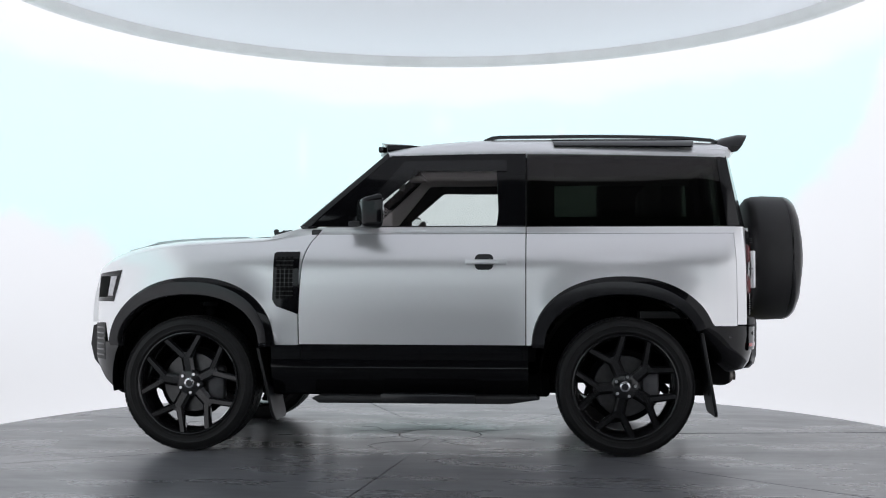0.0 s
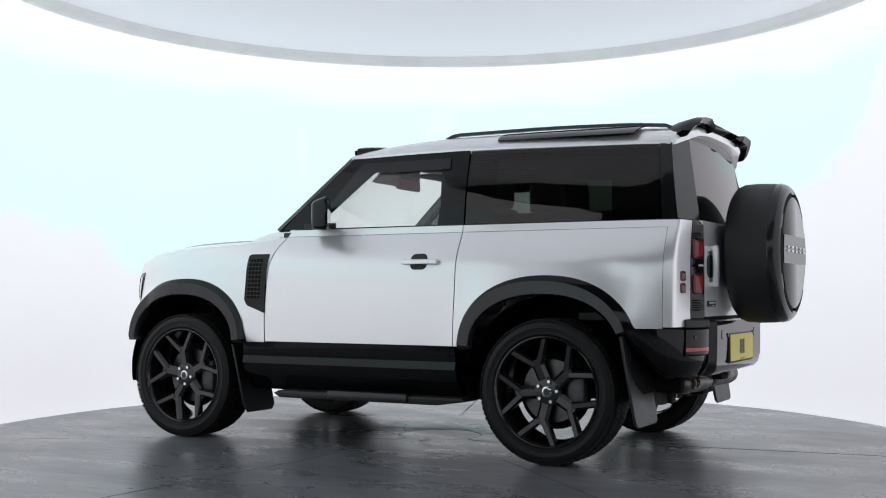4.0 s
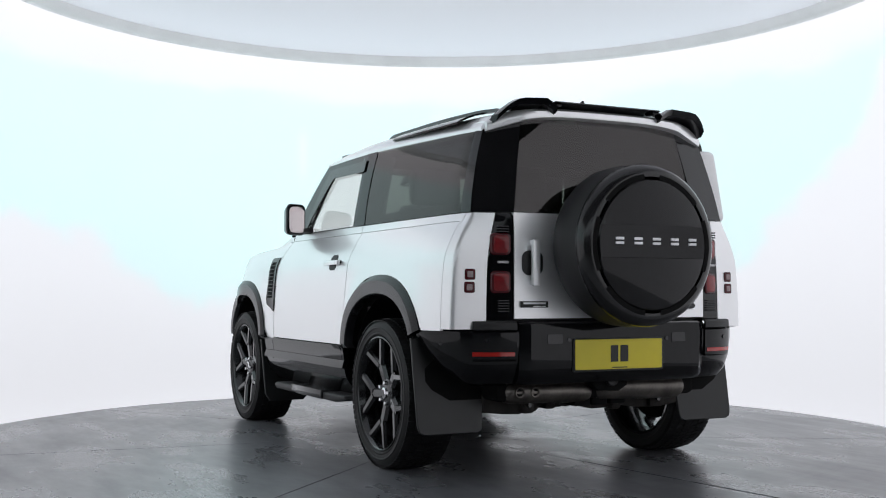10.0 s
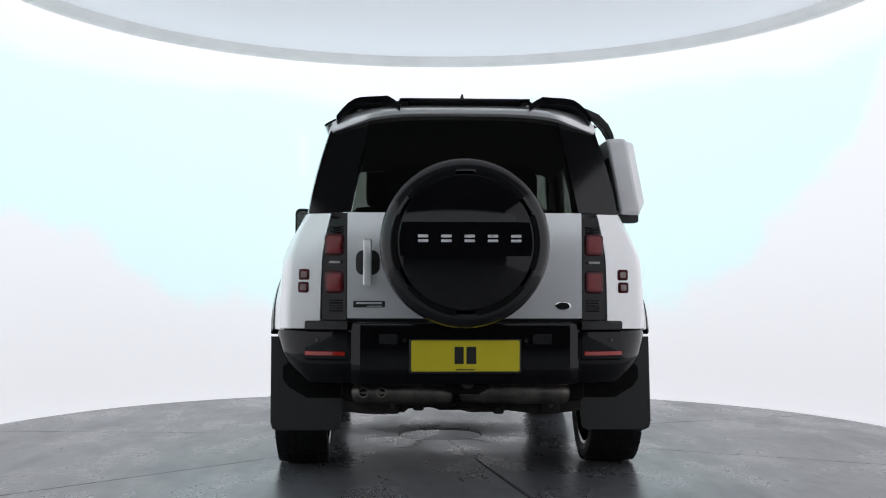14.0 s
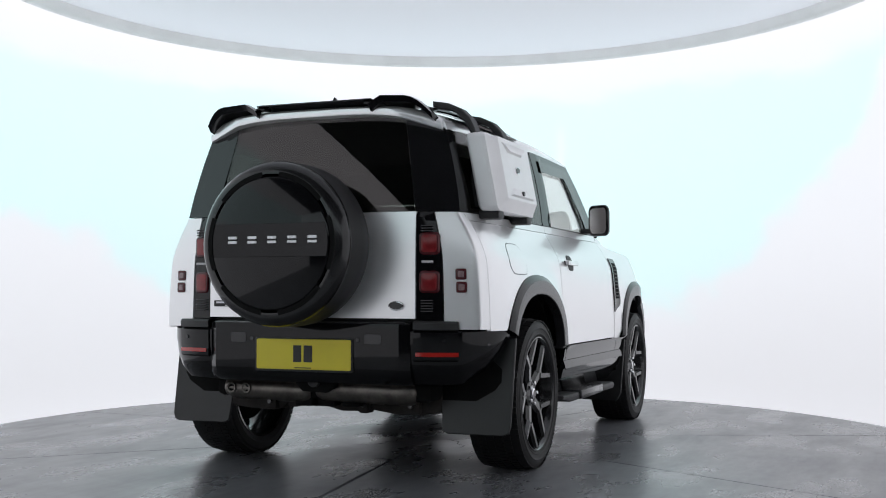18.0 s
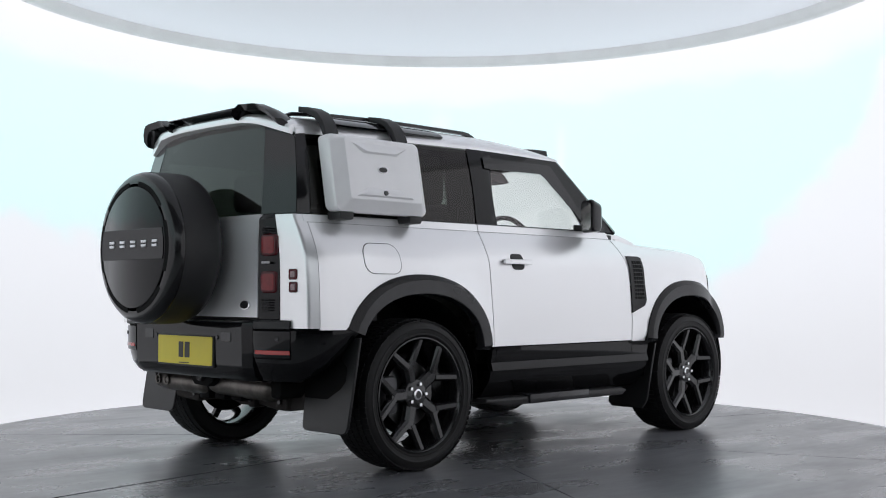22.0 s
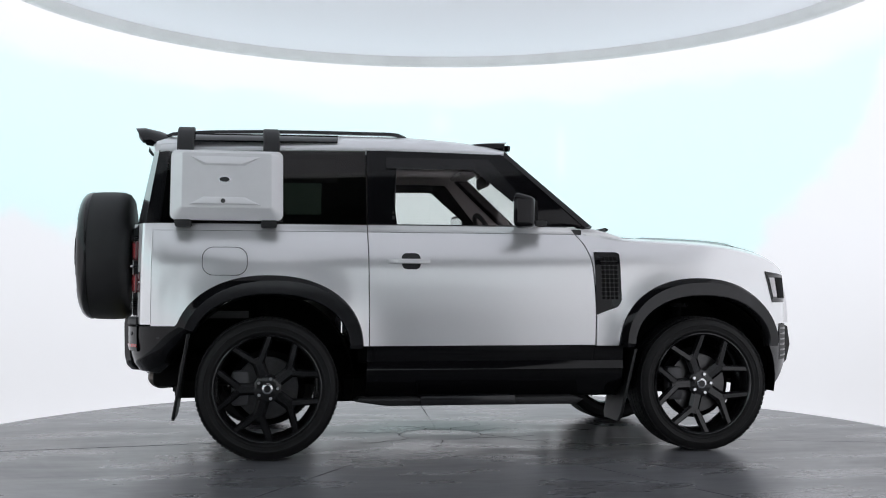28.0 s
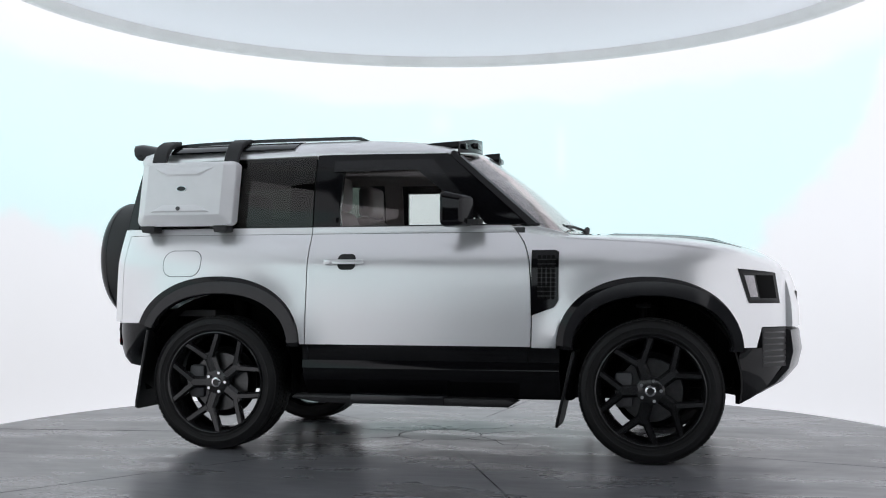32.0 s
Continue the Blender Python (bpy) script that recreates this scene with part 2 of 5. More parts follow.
def prism(bm, outline, axis, a, b, bevel=0.0, seg=2):
    """An outline in the two other axes (in xyz order), drawn out along axis from a to b."""
    def at(p, q):
        c = list(p)
        c.insert(axis, q)
        return c
    lo, hi = [bm.verts.new(at(p, a)) for p in outline], [bm.verts.new(at(p, b)) for p in outline]
    n = len(outline)
    fs = [bm.faces.new(lo), bm.faces.new(hi[::-1])]
    for i in range(n):
        fs.append(bm.faces.new((lo[i], hi[i], hi[(i + 1) % n], lo[(i + 1) % n])))
    if bevel:
        edges = list({e for f in fs[:2] for e in f.edges})
        bmesh.ops.recalc_face_normals(bm, faces=fs)
        bmesh.ops.bevel(bm, geom=edges, offset=bevel, segments=seg, affect="EDGES", profile=0.5)
    return bm


def lathe(bm, profile, axis, centre, n=48, a0=0.0, a1=2 * math.pi):
    """A profile of (radius, place along axis) turned round that axis."""
    full = abs(a1 - a0 - 2 * math.pi) < 1e-6
    m = n if full else n + 1
    rows = []
    o1, o2 = [i for i in range(3) if i != axis]
    for i in range(m):
        a = a0 + (a1 - a0) * i / n
        row = []
        for r, h in profile:
            c = list(centre)
            c[axis] += h
            c[o1] += r * math.cos(a)
            c[o2] += r * math.sin(a)
            row.append(bm.verts.new(c))
        rows.append(row)
    for i in range(n):
        k = (i + 1) % m
        for j in range(len(profile) - 1):
            bm.faces.new((rows[i][j], rows[k][j], rows[k][j + 1], rows[i][j + 1]))
    return bm


def tube(bm, path, radius, n=10, cap=True):
    """A round bar along a path of points."""
    pts = [Vector(p) for p in path]
    rings = []
    for i, p in enumerate(pts):
        d = (pts[min(i + 1, len(pts) - 1)] - pts[max(i - 1, 0)]).normalized()
        s = d.cross(Vector((0, 0, 1)) if abs(d.z) < 0.9 else Vector((1, 0, 0))).normalized()
        t = s.cross(d)
        r = radius(i / (len(pts) - 1)) if callable(radius) else radius
        rings.append([bm.verts.new(p + (s * math.cos(2 * math.pi * k / n) + t * math.sin(2 * math.pi * k / n)) * r) for k in range(n)])
    for a, b in zip(rings, rings[1:]):
        for k in range(n):
            bm.faces.new((a[k], a[(k + 1) % n], b[(k + 1) % n], b[k]))
    if cap:
        bm.faces.new(rings[0])
        bm.faces.new(rings[-1][::-1])
    return bm


def rounded(x0, x1, y0, y1, r, n=5):
    """A rounded rectangle's outline."""
    pts = []
    for cx, cy, a in ((x1 - r, y1 - r, 0), (x0 + r, y1 - r, 90), (x0 + r, y0 + r, 180), (x1 - r, y0 + r, 270)):
        pts += [(cx + r * math.cos(radians(a + 90 * i / n)), cy + r * math.sin(radians(a + 90 * i / n))) for i in range(n + 1)]
    return pts


# ---------------------------------------------------------------- the studio
FLOOR_R, WALL_R, WALL_H, RING_R, RING_Z = 3.17, 3.34, 3.50, 3.23, 3.12


def wall_plan(n=48, r=WALL_R, front=-7.8):
    """The plan of the curved light wall: a half round with straight arms towards the open end."""
    pts = [(r, front + (0 - front) * i / 10) for i in range(10)]
    pts += [(r * math.cos(math.pi * i / n), r * math.sin(math.pi * i / n)) for i in range(n + 1)]
    return pts + [(-r, front * i / 10) for i in range(1, 11)]


def studio():
    bm = bmesh.new()
    plan = wall_plan()
    grid = []
    for i, (x, y) in enumerate(plan):
        a, b = Vector(plan[max(i - 1, 0)]), Vector(plan[min(i + 1, len(plan) - 1)])
        d = (b - a).normalized()
        n = Vector((-d.y, d.x, 0))
        grid.append([(Vector((x, y, -0.02 + (WALL_H + 0.02) * j / 8)), n) for j in range(9)])
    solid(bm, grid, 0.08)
    tagged(part("wall_backdrop", bm, M_FABRIC), "white curved seamless fabric studio wall, uneven glow painted into it", "wall", kind="structure")
    # base floor round and under the turntable
    tagged(part("floor", boxed(-6.0, 6.0, -12.0, 4.2, -0.30, -0.02), M_HALLFLOOR), "pale grey studio floor round the turntable", "floor", kind="structure")
    # glowing panel over the open end and soffit above the disc, both unseen additions
    tagged(part("added_glow_panel", boxed(-WALL_R, WALL_R, -6.69, -6.61, 1.98, 2.95, 0.005), M_WHITE), "unseen glowing white panel added over the studio opening", "wall", kind="structure")
    # never in view: added white surface that closes the top and returns light
    tagged(part("ceiling_soffit", boxed(-WALL_R - 0.08, WALL_R + 0.08, -3.30, WALL_R + 0.08, WALL_H + 0.004, WALL_H + 0.06), M_BASE), "unseen white soffit added above the ceiling disc", "ceiling", kind="structure")
    # ceiling disc and its rim
    bm = bmesh.new()
    lathe(bm, [(0, RING_Z + 0.088), (RING_R - 0.075, RING_Z + 0.088), (RING_R - 0.075, RING_Z + 0.16), (0, RING_Z + 0.16)], 2, (0, -0.09, 0), 128)
    tagged(part("ceiling", bm, M_DISC), "large round white ceiling diffuser panel", "ceiling", kind="structure")
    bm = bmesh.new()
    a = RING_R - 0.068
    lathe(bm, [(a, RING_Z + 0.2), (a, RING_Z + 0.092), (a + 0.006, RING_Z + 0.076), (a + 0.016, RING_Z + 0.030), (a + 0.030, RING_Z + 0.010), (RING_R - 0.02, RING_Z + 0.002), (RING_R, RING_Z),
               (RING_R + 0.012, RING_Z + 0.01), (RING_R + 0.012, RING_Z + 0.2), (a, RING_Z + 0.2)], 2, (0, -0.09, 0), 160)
    tagged(part("trim", bm, M_RIMGREY), "pale grey rounded rim of the ceiling disc, faint glow added", "trim", kind="structure")
    # the dark hall at the open end
    bm = bmesh.new()
    for b in ((-6.1, -6.0, -12, 4.2), (6.0, 6.1, -12, 4.2), (-6.1, 6.1, -12.1, -12.0), (-6.1, 6.1, 4.2, 4.3)):
        box(bm, b[0], b[1], b[2], b[3], -0.3, 4.6)
    tagged(part("wall_hall", bm, M_ROOM), "dark hall walls round the studio", "wall", kind="structure")
    tagged(part("ceiling_hall", boxed(-6.1, 6.1, -12.1, 4.3, 4.6, 4.7), M_ROOM), "dark hall ceiling above the studio", "ceiling", kind="structure")

    # spot lamps high in the hall
    for k, (x, y, z) in enumerate(((-2.9, -9.4, 3.3), (-1.5, -9.2, 3.4), (0.7, -9.8, 3.1), (2.1, -8.6, 3.6), (3.2, -9.9, 3.2))):
        lamp = tagged(new("spot_lamp"), "small black studio spot lamp hung from the hall ceiling", "lamp", "hall spot lamps")
        lamp.location = (x, y, z)
        part("rod", tube(bmesh.new(), [(0, 0, 0.05), (0, 0, 4.6 - z)], 0.012, 8), M_DARK, lamp)
        part("housing", lathe(bmesh.new(), [(0, -0.12), (0.06, -0.12), (0.075, -0.02), (0.08, 0.10), (0.072, 0.10), (0.07, 0.07), (0, 0.07)], 1, (0, 0, 0), 24), M_MATT, lamp)
        part("lens", lathe(bmesh.new(), [(0, 0.078), (0.068, 0.078), (0.068, 0.072), (0, 0.072)], 1, (0, 0, 0), 24), M_LAMP, lamp, "glowing lamp face")


studio()


# ---------------------------------------------------------------- the turntable
def turntable():
    base = tagged(new("turntable"), "grey coated round turntable floor with dark radial joints", "turntable", kind="structure")
    part("underdeck", lathe(bmesh.new(), [(0, -0.012), (FLOOR_R - 0.01, -0.012), (FLOOR_R - 0.01, -0.018), (0, -0.018)], 2, (0, 0, 0), 128), M_SEAM, base)
    joints = [34, 85, 136, 188, 240, 291, 343]
    for k, a0 in enumerate(joints):
        a1 = joints[(k + 1) % 7] + (360 if k == 6 else 0)
        n = 24
        bm = bmesh.new()
        rows = []
        gap = 0.005
        for i in range(n + 1):
            row = []
            for r, z in ((0.278, -0.016), (0.278, -0.001), (0.282, 0.0), (1.0, 0.0), (1.6, 0.0), (2.4, 0.0), (FLOOR_R - 0.004, 0.0), (FLOOR_R, -0.004), (FLOOR_R, -0.016)):
                g = gap * (0.25 if r < 1.5 else 1.0)
                lo, hi = radians(a0) + g * (2.2 if a0 == 188 else 1) / r, radians(a1) - g * (2.2 if a1 == 188 else 1) / r
                a = lo + (hi - lo) * i / n
                row.append(bm.verts.new((r * math.cos(a), r * math.sin(a), z)))
            rows.append(row)
        for p, q in zip(rows, rows[1:]):
            for j in range(len(p) - 1):
                bm.faces.new((p[j], p[j + 1], q[j + 1], q[j]))
        for row in (rows[0], rows[-1]):
            for j in range(2, 6):
                v = [row[j], row[j + 1]]
                w = [bm.verts.new((u.co.x, u.co.y, -0.016)) for u in v]
                bm.faces.new((v[0], v[1], w[1], w[0]))
        part("deck_plate", bm, M_FLOOR, base)
    bm = bmesh.new()
    lathe(bm, [(0, -0.001), (0.268, -0.001), (0.272, -0.004), (0.272, -0.018), (0, -0.018)], 2, (0, 0, 0), 64)
    part("centre_cap", bm, M_FLOOR, base, "round cap over the pivot")
    # hairline cracks in the coating round the pivot cap
    rng = random.Random(11)
    for a in (20, 66, 104, 158, 214, 262, 318, 352):
        pts, r, w = [], 0.285, radians(a)
        while r < 0.285 + rng.uniform(0.30, 0.75):
            pts.append((r * math.cos(w), r * math.sin(w)))
            r += rng.uniform(0.05, 0.10)
            w += rng.uniform(-0.16, 0.16)
        if len(pts) < 3:
            continue
        bm = bmesh.new()
        rows = []
        for k, (x, y) in enumerate(pts):
            wide = 0.0035 * (1 - k / (len(pts) - 1)) + 0.0008
            d = Vector((-y, x)).normalized() * wide
            rows.append([bm.verts.new((x + d.x, y + d.y, 0.0008)), bm.verts.new((x - d.x, y - d.y, 0.0008)), bm.verts.new((x - d.x, y - d.y, -0.002)), bm.verts.new((x + d.x, y + d.y, -0.002))])
        for p, q in zip(rows, rows[1:]):
            for k in range(4):
                bm.faces.new((p[k], p[(k + 1) % 4], q[(k + 1) % 4], q[k]))
        part("crack", bm, M_SEAM, base, "dark hairline crack in the floor coating")
    return base


TABLE = turntable()

# ---------------------------------------------------------------- the car: body surface
# Car space: x forward from the middle of the wheelbase, y to its left, z up from the floor.
AXLE = 1.2935
WHEEL_R = 0.408
half_width = spline([(0.30, 0.90), (0.45, 0.940), (0.53, 0.958), (0.62, 0.964), (0.80, 0.964), (0.95, 0.958), (1.05, 0.950), (1.12, 0.941), (1.18, 0.919), (1.24, 0.888),
                     (1.28, 0.864), (1.303, 0.8505), (1.310, 0.8485), (1.345, 0.8445), (1.352, 0.838), (1.44, 0.8285), (1.53, 0.8145), (1.62, 0.7975), (1.71, 0.7765), (1.80, 0.752)])
REAR_U, REAR_RX, REAR_RY = -1.72, 0.35, 0.36
FRONT_U, FRONT_RX, FRONT_RY = 1.30, 0.775, 0.62
TURN = 0.40
CORNER = ((0, 0.25, 0.45, 0.55, 0.65, 0.675, 0.86, 1), (0, 0.30, 0.51, 0.63, 0.770, 0.796, 0.886, 1), (0, 0.022, 0.052, 0.082, 0.146, 0.180, 0.656, 1))
CORNER_TOP = ((0, 0.3, 0.5, 0.66, 1), (0, 0.36, 0.58, 0.754, 0.93), (0, 0.022, 0.055, 0.105, 1))
FRONT_OUT, FRONT_IN = (1.275, 0.502, 0.63, 0.412), (1.295, 0.43, 0.63, 0.305)
REAR_OUT, REAR_IN = (-1.285, 0.530, 0.63, 0.418), (-1.275, 0.445, 0.63, 0.311)


def skin(u, z, side, out=0.0):
    """The body side at u along its length (bent round at both ends) and height z; gives place and outward normal."""
    w = half_width(z)
    x = u if u > REAR_U else REAR_U
    tail = max(0.0, min(1.0, (-0.6 - x) / 1.1))
    w -= tail * (0.008 + 0.024 * max(0.0, min(1.0, (z - 1.30) / 0.05)) + 0.026 * max(0.0, min(1.0, (z - 1.38) / 0.4)))
    if u < REAR_U:
        v = min((REAR_U - u) / TURN / (math.pi / 2), 1)
        way = CORNER if z < 1.346 else CORNER_TOP
        at = lambda q, k: float(np.interp(q, way[0], way[k]))
        fx, fy = at(v, 1), at(v, 2)
        ry = w - (0.588 if z < 1.346 else 0.575 - 0.19 * (z - 1.346))
        lean = 0.09 * max(0, z - 1.345) / 0.45 * fx
        p = Vector((REAR_U - REAR_RX * fx + lean, w - ry * fy, z))
        dv = (max(0, v - 0.05), min(1, v + 0.05))
        gx, gy = REAR_RX * (at(dv[1], 1) - at(dv[0], 1)), ry * (at(dv[1], 2) - at(dv[0], 2))
        n = Vector((-gy, gx, 0)).normalized()
    elif u > FRONT_U:
        a = min((u - FRONT_U) / TURN, math.pi / 2)
        p = Vector((FRONT_U + FRONT_RX * math.sin(a), w - FRONT_RY + FRONT_RY * math.cos(a), z))
        n = Vector((math.sin(a) * FRONT_RY, math.cos(a) * FRONT_RX, 0)).normalized()
    else:
        p, n = Vector((u, w, z)), Vector((0, 1, 0))
    for cx, rx, z0, rz in (FRONT_OUT, REAR_OUT):
        if z > z0 and z < 1.3:
            q = (abs((p.x - cx) / rx) ** 2.2 + ((z - z0) / rz) ** 2.2) ** (1 / 2.2)
            f = max(0.0, min(1.0, (1.34 - q) / 0.34))
            out = out + 0.022 * f * f
    p = p + n * out
    return Vector((p.x, p.y * side, p.z)), Vector((n.x, n.y * side, 0))


def u_of(x, way=CORNER):
    """The length along the bent body side at which it stands at x."""
    if x < REAR_U:
        return REAR_U - TURN * math.pi / 2 * float(np.interp((REAR_U - x) / REAR_RX, way[1], way[0]))
    if x > FRONT_U:
        return FRONT_U + TURN * math.asin(min(1, (x - FRONT_U) / FRONT_RX))
    return x


def side_panel(side, u0, u1, zlo, zhi, nu=24, nz=12, out=0.0, depth=0.02, edge0=None, edge1=None):
    """A panel of the body side between u0 and u1 and two height curves; edge0, edge1 bend its upright edges."""
    grid = []
    for i in range(nu + 1):
        f = i / nu
        u = u0 + (u1 - u0) * f
        lo, hi = zlo(u), zhi(u)
        row = []
        zs = [lo + (hi - lo) * j / nz for j in range(nz + 1)]
        for z in zs:
            a = edge0(z) if edge0 else u0
            b = edge1(z) if edge1 else u1
            row.append(skin(a + (b - a) * f, z, side, out(z) if callable(out) else out))
        grid.append(row)
    return solid(bmesh.new(), grid, depth)


def const(v):
    return lambda u: v


def arch(cx, rx, z0, rz, n=2.2):
    """The upper line of a wheel opening; below z0 outside it."""
    def f(u):
        q = abs((u - cx) / rx)
        return z0 + rz * (1 - q**n) ** (1 / n) if q < 1 else z0
    return f


SILL_Z, BELT_Z, CREASE_Z = 0.645, 1.345, 1.303
roof_edge = spline([(-2.05, 1.772), (-1.30, 1.789), (-0.60, 1.799), (0.12, 1.790)])
shoulder = spline([(0.50, 1.303), (0.66, 1.300), (0.76, 1.280), (0.86, 1.262), (1.0, 1.252), (1.30, 1.232), (1.60, 1.196), (1.80, 1.150), (1.93, 1.105), (2.04, 1.06)])
door_front = spline([(0.60, 0.622), (0.82, 0.628), (1.11, 0.614), (1.22, 0.585), (1.345, 0.500)])
windscreen_line = lambda u: 1.340 + (0.60 - u) * (1.790 - 1.340) / (0.60 - 0.10)
glass_top = lambda u: min(1.742, 1.352 + (0.345 - u) * (1.742 - 1.352) / (0.345 - 0.015))

CAR = tagged(new("off_road_car"), "silver three-door off-road car with gloss black wheels and cladding", "car")


def body_sides():
    for s in (1, -1):
        # front wing
        cut = arch(*FRONT_OUT)
        wing_lo = lambda x: cut(x) if x < 1.772 else (0.648 if x < 1.89 else 0.762)
        wing = part("front_wing", side_panel(s, 0.632, u_of(2.045), lambda u: wing_lo(skin(u, 1.1, 1)[0].x), lambda u: shoulder(skin(u, 1.1, 1)[0].x), 44, 12,
                    edge0=lambda z: door_front(z) + 0.008), M_SILVER, CAR)
        # door skin
        door = part("door", side_panel(s, -0.718, 0.62, const(SILL_Z), const(CREASE_Z), 20, 24, edge1=door_front), M_SILVER, CAR)
        part("belt_strip", side_panel(s, -0.718, 0.52, const(CREASE_Z + 0.002), const(BELT_Z), 16, 4, 0.003, 0.02, edge1=door_front), M_SILVER, door, "flat silver strip under the window")
        # rear quarter and the corner panel
        cut = arch(*REAR_OUT)
        lo = lambda u: max(cut(skin(u, 1.0, 1)[0].x), 0.645 if u > -1.5 else 0.762)
        quarter = part("rear_quarter", side_panel(s, -0.724, u_of(-1.938), lo, const(CREASE_Z), 50, 18), M_SILVER, CAR)
        part("belt_strip", side_panel(s, -0.724, u_of(-1.955), const(CREASE_Z + 0.002), const(BELT_Z), 24, 4, 0.003, 0.02), M_SILVER, quarter, "flat silver strip under the window")
        part("rear_corner", side_panel(s, u_of(-1.9405), u_of(-2.029), const(0.770), const(BELT_Z), 20, 22), M_SILVER, CAR)
        if s < 0:
            flap = [Vector((x, 0, z)) for x, z in rounded(-1.660, -1.411, 1.047, 1.206, 0.062, 6)]
            for name, grow, out, mat in (("fuel_flap_gap", 0.004, 0.0014, M_SEAM), ("fuel_flap", 0.0, 0.0026, M_SILVER)):
                bm = bmesh.new()
                c = Vector((-1.5355, 0, 1.1265))
                rings = []
                for k, q in enumerate((1.0, 0.98, 0.7, 0.35, 0.0)):
                    rings.append([])
                    for p in flap:
                        d = (p - c)
                        d = d * q + (d.normalized() * grow if q > 0.5 else d * 0)
                        v, n = skin(c.x + d.x, c.z + d.z, s, out - (0.004 if k == 0 else 0))
                        rings[-1].append(bm.verts.new(v))
                m = len(flap)
                for a, b in zip(rings, rings[1:]):
                    for i in range(m):
                        bm.faces.new((a[i], a[(i + 1) % m], b[(i + 1) % m], b[i]))
                part(name, bm, mat, quarter, "closed fuel filler flap" if name == "fuel_flap" else "")
        # black door frame round the side glass
        frame_lo = lambda u: glass_top(u) if -0.56 < u < 0.345 else 1.350
        part("door_frame", side_panel(s, -0.600, 0.598, frame_lo, lambda u: min(roof_edge(u), windscreen_line(u)) - 0.004, 60, 5, 0.001, 0.03), M_GLOSS, door)
        part("pillar_trim", side_panel(s, -0.718, -0.560, const(1.350), lambda u: roof_edge(u) - 0.004, 6, 12, 0.002, 0.03,
                                       edge1=lambda z: -0.545 - 0.05 * (z - 1.35) / 0.4), M_GLOSS, door)
        part("door_glass", side_panel(s, -0.565, 0.345, const(1.349), glass_top, 40, 8, -0.006, 0.004), M_GLASS, door, "clear side window")
        part("window_seal", side_panel(s, -0.718, 0.488, const(1.3465), const(1.353), 12, 2, 0.003, 0.02), M_MATT, door)
        # wind deflector over the glass
        part("wind_deflector", side_panel(s, -0.605, 0.31, lambda u: min(1.692 + 0.006 * math.sin(3 * u), 1.352 + (0.325 - u) * 0.83), lambda u: glass_top(u) + 0.012, 50, 6,
             lambda z: 0.011, 0.004), M_COVER, door, "dark smoked wind deflector")
        # rear side glass and pillar
        part("side_window", side_panel(s, -0.727, u_of(-1.902, CORNER_TOP), const(1.351), lambda u: roof_edge(u) - 0.004, 30, 12, 0.0, 0.005), M_PRIVACY, CAR, "dark tinted rear side window")
        part("window_trim", side_panel(s, u_of(-1.905, CORNER_TOP), u_of(-1.981, CORNER_TOP), const(1.351), const(1.772), 6, 12, 0.0005, 0.02), M_PILLAR, CAR, "black strip behind the side window")
        u0, u1 = u_of(-1.984, CORNER_TOP), u_of(-2.0455, CORNER_TOP)
        part("rear_pillar", side_panel(s, u0, u1, const(1.351), lambda u: 1.776 + 0.060 * (u0 - u) / (u0 - u1), 24, 12, 0.001, 0.02), M_PILLAR, CAR, "flat black glass-like rear pillar")
        # lamp column
        column = part("lamp_column", side_panel(s, u_of(-2.0305), u_of(-2.0695), const(0.815), const(1.348), 8, 20, -0.001, 0.05), M_GLOSS, CAR)
        for z0 in (1.138, 0.950):
            bm = bmesh.new()
            prism(bm, rounded(0.602, 0.700, z0 - 0.004, z0 + 0.108, 0.022), 0, -2.030, -2.074, 0.010, 3)
            for v in bm.verts:
                v.co.y *= s
                v.co.x += 0.030 * max(0, (abs(v.co.y) - 0.60) / 0.1)
            lamp = part("tail_lamp", bm, M_RED, CAR, "dark red square tail lamp")
            bm = bmesh.new()
            prism(bm, rounded(0.614, 0.688, z0 + 0.008, z0 + 0.096, 0.016), 0, -2.060, -2.0765, 0.004)
            for v in bm.verts:
                v.co.y *= s
                v.co.x += 0.030 * max(0, (abs(v.co.y) - 0.60) / 0.1)
            part("lens", bm, M_LAMPRED, lamp)
        for z0 in (0.875, 1.268):
            for k in range(5 if z0 < 1 else 3):
                part("louvre", boxed(-2.072, -2.060, *sorted((s * 0.612, s * 0.675)), z0 + k * 0.013 - 0.02, z0 + k * 0.013 - 0.013, 0.002, 1), M_ARCH, column)
        part("reversing_lamp", boxed(-2.077, -2.060, *sorted((s * 0.618, s * 0.676)), 1.094, 1.106, 0.003, 1), M_LENS, column, "narrow clear reversing lamp")
        # two small square lamps on the corner
        for z0 in (1.013, 0.949):
            c, n = skin(u_of(-2.013), z0 + 0.027, s)
            t = Vector((-n.y, n.x, 0)) * s
            for name, half, mat, d in (("corner_lamp", 0.027, M_RED, 0.006), ("corner_lens", 0.015, M_CORNERLENS, 0.008)):
                bm = bmesh.new()
                rows = []
                for dep, k in ((-0.01, 1), (d - 0.002, 1), (d, 0.9)):
                    rows.append([bm.verts.new(c + t * p * k + Vector((0, 0, q * k)) + n * dep) for p, q in rounded(-half, half, -half, half, half * 0.35, 4)])
                for a, b in zip(rows, rows[1:]):
                    for i in range(len(a)):
                        bm.faces.new((a[i], a[(i + 1) % len(a)], b[(i + 1) % len(a)], b[i]))
                bm.faces.new(rows[-1])
                if name == "corner_lamp":
                    lamp = part(name, bm, mat, CAR, "small square corner lamp with red surround")
                else:
                    part(name, bm, mat, lamp)
